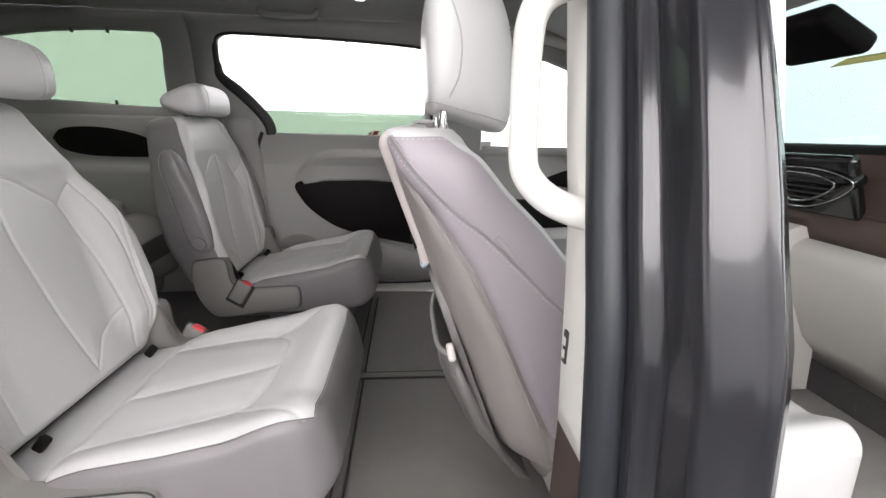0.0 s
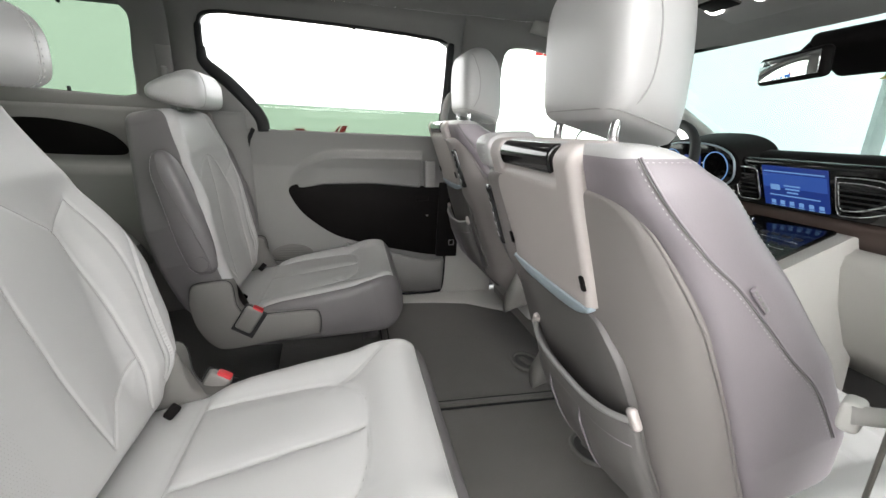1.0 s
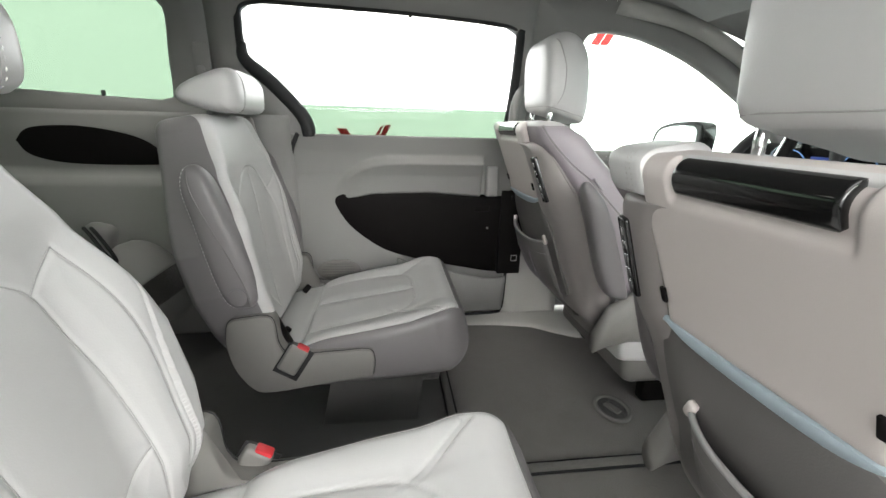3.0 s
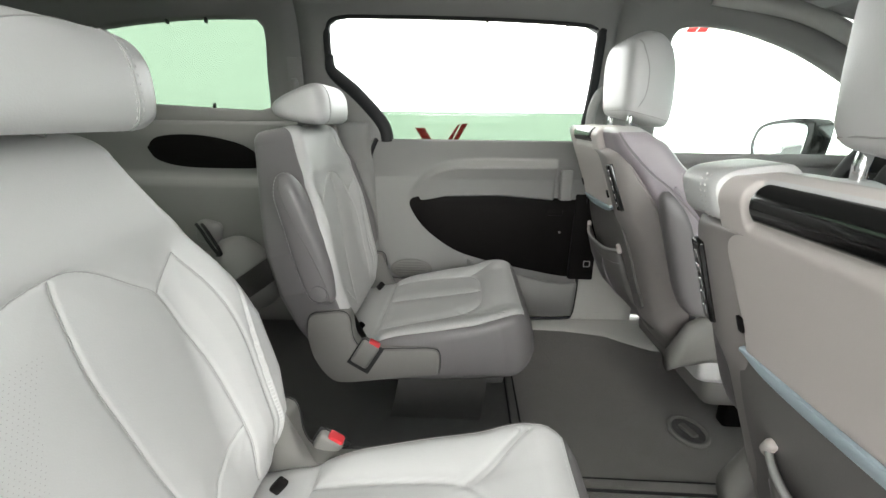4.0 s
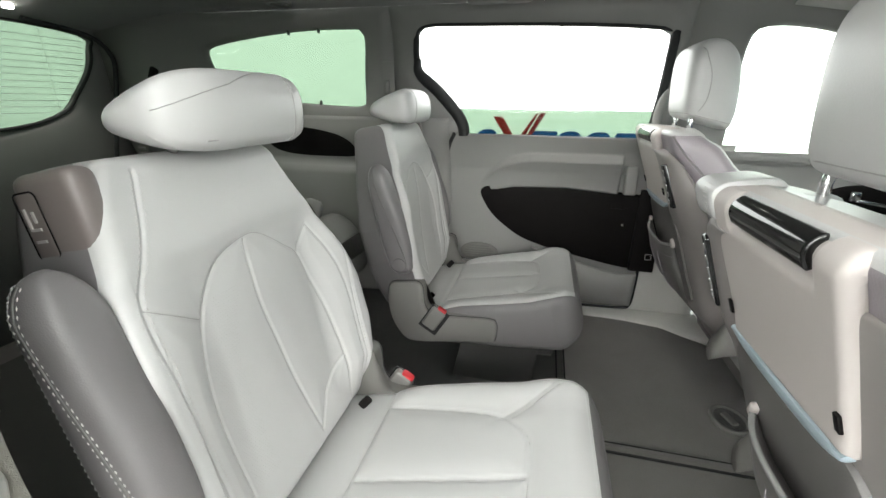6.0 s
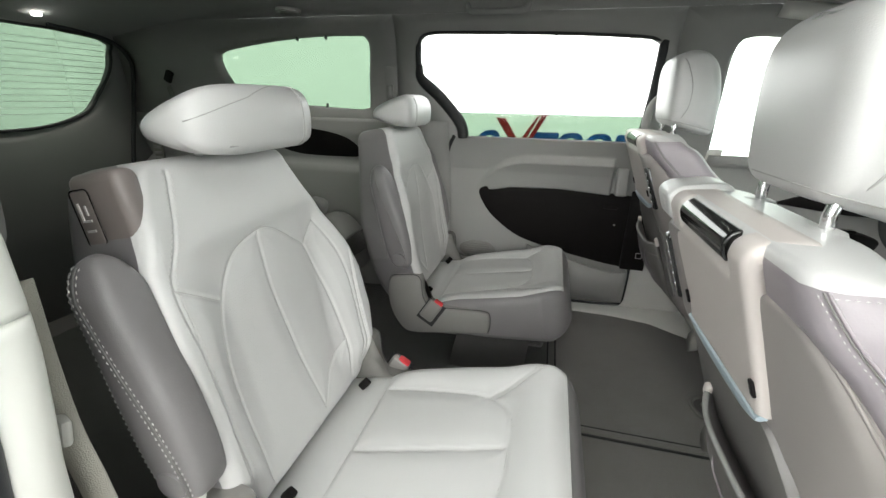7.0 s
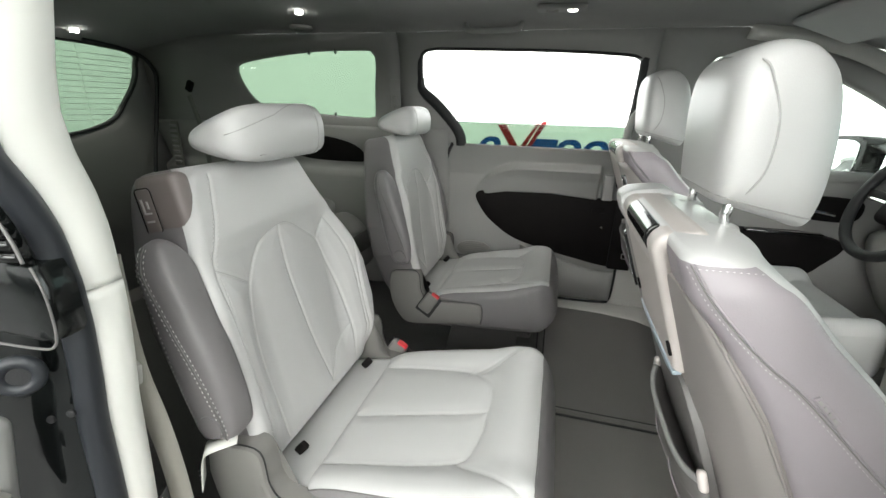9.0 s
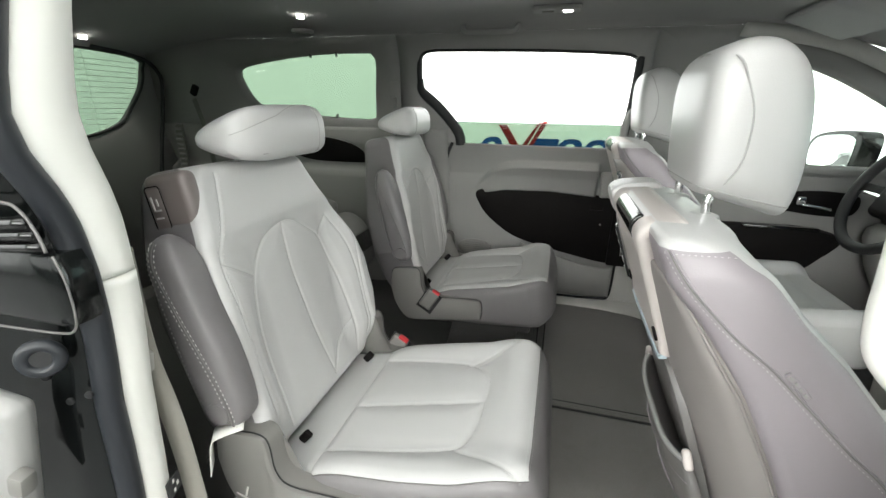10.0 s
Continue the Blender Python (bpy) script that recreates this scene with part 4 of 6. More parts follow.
def rear_skin(name, section, z0, z1, mat, label="", n=60):
    v, f = loft([[RP @ Vector((x, -y, z)) for x, y in section(z)] for z in np.linspace(z0, z1, n)])
    return link(name, v, f, mat, rp, label)


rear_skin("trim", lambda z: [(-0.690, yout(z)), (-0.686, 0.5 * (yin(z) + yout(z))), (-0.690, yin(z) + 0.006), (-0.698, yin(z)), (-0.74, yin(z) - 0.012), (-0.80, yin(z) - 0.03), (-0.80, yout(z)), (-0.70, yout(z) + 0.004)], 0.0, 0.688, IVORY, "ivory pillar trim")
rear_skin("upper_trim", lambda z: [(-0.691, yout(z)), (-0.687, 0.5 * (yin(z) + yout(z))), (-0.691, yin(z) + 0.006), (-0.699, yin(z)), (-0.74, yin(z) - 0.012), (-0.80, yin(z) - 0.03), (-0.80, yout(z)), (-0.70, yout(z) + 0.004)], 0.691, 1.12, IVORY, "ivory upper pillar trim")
v, f = tube([RP @ Vector((-0.698, -(yout(z) + 0.0135), z)) for z in np.linspace(0.0, 1.12, 60)], 0.0145, 14)
link("door_seal", v, f, SEAL, rp, "grey rubber door seal")
rear_skin("painted_jamb", lambda z: [(-0.704, yout(z) + 0.014), (-0.708, yout(z) + 0.030), (-0.76, yout(z) + 0.034), (-0.86, yout(z) + 0.040),
                                  (-0.98, yout(z) + 0.06), (-1.05, yout(z) + 0.075), (-1.05, yout(z) + 0.02), (-0.80, yout(z) + 0.004)], -0.1, 1.12, JAMB, "black painted door jamb")
gm = thing("door_stop", (-0.720, -0.880, 0.620), "round grey rubber stop on the painted jamb", "rubber stop")
T = pose(0, 0, 0, 90, 0, 42)
v, f = tube([T @ Vector((0.016 * math.cos(a), 0.016 * math.sin(a), 0.0)) for a in np.linspace(0, 2 * math.pi, 25)[:-1]], 0.007, 10, closed=True)
link("ring", v, f, SEAL, gm)
part("core", disc(0.014, 0.006, T, 16), RUBBER, gm)
lt = thing("door_latch", (-0.765, -0.925, 0.51), "pale grey plastic latch cover on the jamb", "latch")
part("cover", boxed((0.085, 0.03, 0.17), pose(-0.01, 0.01, 0, 0, 14, 8), 0.016, 4), TRIM, lt)
part("hook", boxed((0.02, 0.02, 0.03), pose(0.035, 0.0, -0.02, 0, 14, 8), 0.006, 2), GREYPL, lt)
# pressed field and ridges of the jamb; pale lines for sealant, wear and edge highlight
def jamb_plate(name, outline, y, thick, mat, label=""):
    return part(name, plate(outline, lambda x, z, d: RP @ Vector((x, -y + d, z)), thick, 0.008), mat, rp, label)


jamb_plate("pressed_field", [(-0.674, 0.668), (-0.674, 0.715), (-0.684, 0.736), (-0.72, 0.738), (-0.86, 0.732), (-0.86, 0.650), (-0.70, 0.652), (-0.682, 0.656)], 0.866, 0.03, JAMB)
for k, z in enumerate((0.747, 0.760, 0.773)):
    v, f = tube([RP @ Vector((x, -0.870 - 0.003 * k, z + 0.10 * (x + 0.69))) for x in (-0.684, -0.70, -0.76, -0.86)], 0.0055, 8)
    link("ridge", v, f, GLOSSBLACK, rp)
for pts, r in (([(-0.86, 0.640), (-0.78, 0.643), (-0.70, 0.648), (-0.676, 0.655), (-0.668, 0.675), (-0.668, 0.712), (-0.676, 0.738)], 0.0022),
               ([(-0.86, 0.788), (-0.72, 0.792), (-0.69, 0.786), (-0.676, 0.766), (-0.670, 0.745)], 0.0028)):
    v, f = tube(curve([RP @ Vector((x, -0.8685 if z < 0.74 else -0.876, z)) for x, z in pts], 6), 0.6 * r, 6)
    link("sealant_highlight", v, f, SEATGREY, rp, "pale line of worn sealant and painted edge highlight")
for x, z in ((-0.73, 0.548), (-0.695, 0.565), (-0.76, 0.575), (-0.715, 0.805)):
    part("plug", disc(0.0045, 0.004, RP @ pose(x, -0.862, z, 90, 0, 20), 14, 0.001), RUBBER, rp)
bl = thing("rear_seat_belt", (-0.755, -0.748, 0.40), "beige seat belt hanging beside the near second-row seat", "seat belt")
v, f = ribbon(curve([(0.010, -0.004, 0.30), (0.011, -0.006, 0.20), (0.018, -0.008, 0.13), (0.036, -0.010, 0.06), (0.048, -0.010, -0.05), (0.058, -0.008, -0.34)], 6), (0.011, 0.008, 0.003), 0.0016)
link("webbing", v, f, WEB, bl)
part("buckle_tongue", boxed((0.010, 0.026, 0.03), pose(0.020, -0.012, 0.14, 0, 8, 70), 0.004, 2), TRIMLOW, bl)
tg = part("belt_label", boxed((0.003, 0.03, 0.03), pose(-0.688, -0.80, 0.365, 0, 0, 20), 0.001), INK)
for k in range(3):
    part("mark", boxed((0.001, 0.004, 0.006), pose(-0.6862, -0.8005 + 0.006 * (k % 2), 0.358 + 0.008 * k, 0, 0, 20), 0), TAG, tg)
tagged(tg, "small black label with white marks low on the rear pillar", "label")

# ---- second-row seats ----
A2 = radians(11)
UP2, FW2 = Vector((-math.sin(A2), 0, math.cos(A2))), Vector((math.cos(A2), 0, math.sin(A2)))
SX, SY = -0.45, -0.41


def second_row_seat():
    seat = thing("second_row_seat", (SX, SY, 0.0), "light grey leather captain's seat with stowed armrests", "car seat", "second-row seats")
    L = lambda x, y, z: Vector((x - SX, y, z))     # y from the seat's middle, its outer side minus
    # cushion
    b = math.atan(0.2)
    lines = [flat([(-0.168, 0.065), (-0.165, 0.20), (-0.146, 0.325), (-0.105, 0.355), (-0.03, 0.363), (0.06, 0.363), (0.108, 0.338), (0.134, 0.285), (0.145, 0.18), (0.15, 0.07)], 4),
             [(-0.225, 0.068), (0.20, 0.068)], [(-0.034, 0.068), (-0.01, 0.36)], [(-0.146, 0.325), (-0.215, 0.455)], [(0.125, 0.325), (0.20, 0.42)],
             flat([(0.12, 0.30), (0.19, 0.395), (0.205, 0.405)], 4)]

    def top(Y, S):
        a, S = np.abs(Y), S - 0.06
        return 0.011 * smooth_step(a, 0.13, 0.20) * smooth_step(S, 0.04, 0.15) + 0.012 * smooth_step(S, 0.33, 0.42) - 0.006 * smooth_step(0.07 - S, -0.01, 0.02)

    lines = [[(y, s + 0.06) for y, s in line] for line in lines]
    cush = Pad(L(-0.655 - 0.06 * math.cos(b), 0, 0.232 - 0.06 * math.sin(b)), (math.cos(b), 0, math.sin(b)), (-math.sin(b), 0, math.cos(b)), 0.545,
               lambda s: np.interp(s, [0, 0.14, 0.31, 0.46, 0.545], [0.215, 0.235, 0.245, 0.24, 0.225]), lambda s: np.interp(s, [0, 0.14, 0.31, 0.46, 0.545], [0.215, 0.225, 0.235, 0.235, 0.215]),
               lambda s: np.interp(s, [0, 0.26, 0.48, 0.545], [0.09, 0.13, 0.155, 0.13]), top, lines, 0.035, (0.02, 0.055), (0.01, 0.05))
    cush.split(lambda y, n, s, fr: fr & (np.abs(cush.across) < 0.95) & (s < 0.528), "cushion", "cushion_side", LEATHER, MAUVE, seat, "mauve-grey leather side")
    rim = [(float(cush.left(s) - cush.shr(s)), float(cush.right(s) - cush.shr(s)), float(s)) for s in np.linspace(0.08, 0.528, 50)]
    mid = lambda r, k: (r[1] - r[0]) / 2 + k * (r[1] + r[0]) / 2
    line = [(mid(r, -0.95), r[2]) for r in rim] + [(mid(rim[-1], k), 0.528) for k in np.linspace(-0.93, 0.93, 30)] + [(mid(r, 0.95), r[2]) for r in rim[::-1]]
    v, f = tube([cush.at(y, s, 0.0003) for y, s in line], 0.0014, 6)
    link("piping", v, f, SEATGREY, seat)
    stitches([cush.at(y * 0.975, s - 0.006 * (s > 0.52), 0.0004) for y, s in line], seat, LEATHER)
    # backrest
    sh = lambda p: [(x, s) for x, s in p]
    backlines = [flat([(-0.142, 0.02), (-0.152, 0.15), (-0.154, 0.25), (-0.132, 0.332), (-0.082, 0.398), (-0.018, 0.420), (0.025, 0.413), (0.074, 0.378), (0.10, 0.355), (0.118, 0.30), (0.138, 0.225), (0.150, 0.12), (0.148, 0.02)], 4),
                 flat([(-0.016, 0.418), (-0.017, 0.32), (-0.001, 0.23), (0.011, 0.16), (0.036, 0.03)], 4), [(0.036, 0.03), (0.08, 0.085), (0.148, 0.12)],
                 [(-0.201, 0.390), (-0.131, 0.344)], [(0.140, 0.397), (0.098, 0.356)], flat([(0.140, 0.397), (0.168, 0.33), (0.19, 0.22), (0.188, 0.05)], 4),
                 flat([(-0.136, 0.536), (-0.160, 0.47), (-0.201, 0.39), (-0.199, 0.28), (-0.190, 0.16), (-0.186, 0.03)], 5)]

    def face(Y, S):
        a = np.abs(Y + 0.0)
        bol = smooth_step(a, 0.11, 0.20) * smooth_step(S, 0.0, 0.10) * smooth_step(0.50 - S, 0.0, 0.2)
        return np.where(Y > 0, 0.036, 0.021) * bol - 0.008 * np.exp(-((S - 0.16) / 0.14) ** 2) * (a < 0.2) - 0.014 * smooth_step(S, 0.42, 0.56) + 0.006 * smooth_step(S, 0.40, 0.44)

    back = Pad(L(-0.662, 0, 0.245), UP2, FW2, 0.555,
               lambda s: np.interp(s, [0, 0.10, 0.30, 0.42, 0.50, 0.555], [0.21, 0.232, 0.235, 0.222, 0.20, 0.18]), lambda s: np.interp(s, [0, 0.06, 0.16, 0.26, 0.36, 0.46, 0.52, 0.555], [0.19, 0.220, 0.245, 0.238, 0.200, 0.155, 0.13, 0.12]),
               lambda s: np.interp(s, [0, 0.3, 0.565], [0.115, 0.134, 0.132]), face, backlines, 0.022, (0.02, 0.03), (0.01, 0.02), 0.0024, 0.0024, 250, 250)
    back.split(lambda y, n, s, fr: fr, "backrest", "backrest_side", LEATHER, MAUVE, seat, "mauve-grey leather back and sides")
    for off in (-0.006, 0.006):
        stitches([back.at(y + off, s, 0.0006) for y, s in flat([(-0.136, 0.536), (-0.160, 0.47), (-0.201, 0.39), (-0.199, 0.28), (-0.190, 0.16), (-0.186, 0.03)], 14)], seat, THREAD, radius=0.0006)
    seam_threads(back, backlines[:-1], seat)
    seam_threads(cush, lines[:-1], seat)
    # fine holes in the insert's wings
    verts, faces = [], []
    for i in range(24):
        for j in range(64):
            y, q = -0.138 + 0.0046 * i + 0.0023 * (j % 2), 0.07 + 0.0046 * j
            inner = float(np.interp(q, [0.03, 0.16, 0.23, 0.32, 0.418], [0.026, 0.001, -0.011, -0.027, -0.026]))
            outer = float(np.interp(q, [0.02, 0.15, 0.25, 0.332, 0.378], [-0.132, -0.142, -0.144, -0.121, -0.088]))
            if outer < y < inner and (y < outer + 0.055):
                c = back.at(y, q, 0.0003)
                k0 = len(verts)
                verts += [c + 0.0006 * (math.cos(a) * Vector((0, 1, 0)) + math.sin(a) * UP2) for a in (0.5, 2.1, 3.7, 5.2)]
                faces.append((k0, k0 + 1, k0 + 2, k0 + 3))
    link("perforation", verts, faces, PALESEAM, seat, "fine round holes in the leather")
    # headrest: a low roll on two short posts
    hr = Pillow([(-0.715, 0.787), (-0.702, 0.799), (-0.698, 0.826), (-0.701, 0.858), (-0.714, 0.879), (-0.736, 0.884), (-0.772, 0.872), (-0.806, 0.857), (-0.832, 0.841), (-0.841, 0.823), (-0.831, 0.806), (-0.79, 0.794), (-0.75, 0.787)], 0.138, 4.0, 7.5, 0.0, (2.8, 3.6), 0.004)
    hrest = hr.build("headrest", LEATHER, seat, L(0, 0, 0), 44)
    for y in (0.088,):
        v, f = tube([L(0, 0, 0) + q for q in hr.around(y, 0.0)], 0.0009, 6, closed=True)
        link("seam", v, f, PALESEAM, hrest)
        for off in (-0.005, 0.005):
            ring = hr.around(y + off, 0.012)
            stitches([L(0, 0, 0) + q for q in ring + ring[:1]], hrest, LEATHER)
    v, f = tube([L(0, 0, 0) + hr.point(y, i) for y, i in zip(np.linspace(-0.134, 0.070, 40), np.interp(np.linspace(0, 1, 40), [0, 0.45, 0.8, 1.0], [16.0, 20.0, 26.0, 29.0]))], 0.0008, 6)
    link("seam", v, f, PALESEAM, hrest)
    v, f = tube([L(q.x, y, q.y) for y, q in [(y, Vector((-0.7045, 0.801))) for y in np.linspace(-0.09, 0.09, 12)]], 0.0008, 6)
    link("seam", v, f, PALESEAM, hrest)
    for y in (-0.06, 0.06):
        v, f = tube([L(-0.79, y, 0.70), L(-0.79, y, 0.80)], 0.006, 10)
        link("headrest_post", v, f, CHROME, seat)
    # folding handle cap on the outer shoulder
    CAP = Matrix.Translation(L(-0.803, -0.192, 0.724)) @ Matrix.Rotation(-A2, 4, "Y")
    cap = part("release_cap", boxed((0.088, 0.034, 0.108), CAP, 0.014, 4), CAPBROWN, seat, "brown plastic release cap")
    part("release_lever", boxed((0.030, 0.006, 0.070), CAP @ Matrix.Translation((-0.024, -0.0150, 0.0)), 0.0025, 3), CAPBROWN, cap)
    v, f = tube([CAP @ Vector((a - 0.024, -0.0172, b)) for a, b in rounded(0.032, 0.072, 0.007)], 0.0011, 6, closed=True)
    link("lever_gap", v, f, BLACK, cap)
    for u, w, du, dw in ((-0.006, 0.008, 0.003, 0.024), (0.001, -0.003, 0.012, 0.003), (0.0, -0.016, 0.014, 0.003), (0.004, 0.010, 0.003, 0.012)):
        part("icon_bar", boxed((du, 0.002, dw), CAP @ Matrix.Translation((u - 0.024, -0.0185, w)), 0), THREAD, cap)
    # stowed armrests
    for sgn, yo in ((-1, -0.250), (1, 0.230)):
        rings = []
        axis = [(-0.699, 0.362, 0.012), (-0.700, 0.370, 0.028), (-0.703, 0.392, 0.042), (-0.713, 0.44, 0.050), (-0.729, 0.51, 0.050), (-0.745, 0.568, 0.044), (-0.761, 0.63, 0.040), (-0.767, 0.662, 0.033), (-0.771, 0.682, 0.021), (-0.772, 0.691, 0.008)]
        k1 = 0.94 if sgn > 0 else 1.0
        sm = curve([(x, 0.36 + (z - 0.36) * (0.5 + 0.5 * k1), 0.93 * r * k1) for x, z, r in axis], 5)
        for q in sm:
            x, z, r = q
            k = min(1.0, r / 0.035)
            ring = []
            for g in range(20):
                a = 2 * math.pi * g / 20
                cx, cy = math.cos(a), math.sin(a)
                e = 0.62
                ring.append(L(x + r * math.copysign(abs(cx) ** e, cx), yo + 0.032 * k * math.copysign(abs(cy) ** e, cy), z))
            rings.append(ring)
        v, f = loft(rings)
        arm = link("armrest", v, f, MAUVE, seat, "mauve-grey leather armrest with pale stitching")
        if sgn > 0:
            INNER_ARMS.append(arm)
        edge = yo + sgn * 0.0319
        for du in (-0.0055, 0.0055) if sgn < 0 else ():
            stitches([L(q[0] + (0.60 - 1.05 * (q[1] - 0.40) / 0.28) * q[2] + du, yo + sgn * (0.0319 * min(1.0, q[2] / 0.035)), q[1]) for q in sm[4:-5]], arm, radius=0.0011)
        stitches([L(q[0] - 0.82 * q[2], yo + sgn * 0.0262 * min(1.0, q[2] / 0.035), q[1]) for q in sm[4:-4]], arm, radius=0.0011)
        v, f = tube([L(q[0] + (0.60 - 1.05 * (q[1] - 0.40) / 0.28) * q[2], yo + sgn * (0.0319 * min(1.0, q[2] / 0.035) - 0.0004), q[1]) for q in sm[4:-5]], 0.0014, 6)
        link("seam", v, f, SEATGREY, arm)
        part("pivot_cap", disc(0.021, 0.006, Matrix.Translation(L(-0.703, yo + sgn * 0.032, 0.397)) @ Matrix.Rotation(radians(90), 4, "X"), 28, 0.002), MAUVE, arm)
    # side covers, base and buckle
    for sgn, yo in ((1, 0.232), (-1, -0.245)):
        ol = flat([(-0.748, 0.275), (-0.738, 0.328), (-0.70, 0.340), (-0.642, 0.338), (-0.630, 0.27), (-0.600, 0.243), (-0.50, 0.245), (-0.43, 0.248), (-0.411, 0.232), (-0.412, 0.185), (-0.43, 0.172), (-0.55, 0.155), (-0.66, 0.141), (-0.70, 0.155), (-0.735, 0.21), (-0.748, 0.275)], 5)[:-1]
        sc = part("side_cover", plate(ol, lambda x, z, d, s=sgn, o=yo: L(x, o + s * (0.018 - d), z), 0.045, 0.008), GREYPL, seat, "grey plastic hinge cover")
        # dark line round the cover, standing in for the shadow in its gap
        v, f = tube([L(x, yo + sgn * 0.009, z) for x, z in ol], 0.0016, 6, closed=True)
        link("cover_shadow_line", v, f, RUBBER, sc)
        for u, w, du, dw in () if sgn > 0 else ((-0.700, 0.20, 0.030, 0.003), (-0.690, 0.215, 0.003, 0.024), (-0.705, 0.185, 0.034, 0.003)):
            part("icon_bar", boxed((du, 0.002, dw), Matrix.Translation(L(u, yo + sgn * 0.0195, w)) @ Matrix.Rotation(0.3, 4, "Y"), 0), THREAD, sc)
    bk = Matrix.Translation(L(-0.60, 0.246, 0.232)) @ Matrix.Rotation(radians(32), 4, "Y")
    part("buckle_recess", boxed((0.062, 0.004, 0.086), Matrix.Translation(L(-0.600, 0.2505, 0.226)) @ Matrix.Rotation(radians(32), 4, "Y"), 0.001), RUBBER, seat)
    buckle = part("buckle", boxed((0.048, 0.026, 0.075), bk, 0.008, 3), GREYPL, seat, "grey belt buckle")
    part("release_button", boxed((0.030, 0.020, 0.012), bk @ Matrix.Translation((0.006, 0, 0.035)), 0.004, 2), RED, buckle, "red release button")
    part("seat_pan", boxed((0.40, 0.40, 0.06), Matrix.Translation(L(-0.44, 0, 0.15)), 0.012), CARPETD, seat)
    rings = []
    for x, z in ((-0.52, 0.15), (-0.33, 0.16), (-0.285, 0.14), (-0.30, 0.0), (-0.55, 0.0)):
        rings.append([L(x, y, z) for y in (-0.20, -0.10, 0, 0.10, 0.20)])
    rings.append(rings[0])
    v, f = loft(rings, closed=False)
    n5 = len(rings[0])
    f += [tuple(i * n5 for i in range(5))[::-1], tuple(i * n5 + 4 for i in range(5))]
    link("leg_cover", v, f, FOOTWELL, seat, "carpet cover over the folding legs, darkened for under-seat shade", smooth=False)
    for y in (-0.150, 0.147):
        part("anchor_slot", boxed((0.018, 0.012, 0.030), Matrix.Translation(L(-0.638, y, 0.252)) @ Matrix.Rotation(0.7, 4, "Y"), 0.004, 2), BLACK, seat)
    return seat


INNER_ARMS = []
seat_near = second_row_seat()
MIRROR_Y = Matrix.Diagonal((1, -1, 1, 1))
seat_far = copy_thing(seat_near, Matrix.Translation((SX, -SY, 0)) @ MIRROR_Y)
INNER_ARMS[0].location = (-0.055, -0.020, 0.0)     # this one is pushed further back
seat_near["label"] = "light grey leather captain's seat by the open door"
seat_far["label"] = "light grey leather captain's seat by the closed door"
tg = thing("seat_tag", (-0.70, -0.695, 0.345), "white folded cloth tag hanging from the seat", "tag")
v, f = ribbon(curve([(0.03, 0.02, 0.03), (0.0, 0.0, 0.022), (-0.012, -0.008, 0.012), (-0.016, -0.012, -0.02), (-0.018, -0.014, -0.05)], 5), (0.012, -0.016, 0.002), 0.0012)
link("cloth", v, f, TAG, tg)
for k in range(3):
    part("text_bar", boxed((0.003, 0.018, 0.003), pose(-0.0175, -0.0165, -0.012 - 0.009 * k, 0, 0, 37), 0), INK, tg)

# ---- front seats ----
A1 = radians(20)
UP1, FW1 = Vector((-math.sin(A1), 0, math.cos(A1))), Vector((math.cos(A1), 0, math.sin(A1)))
FX, FY = 0.30, -0.436


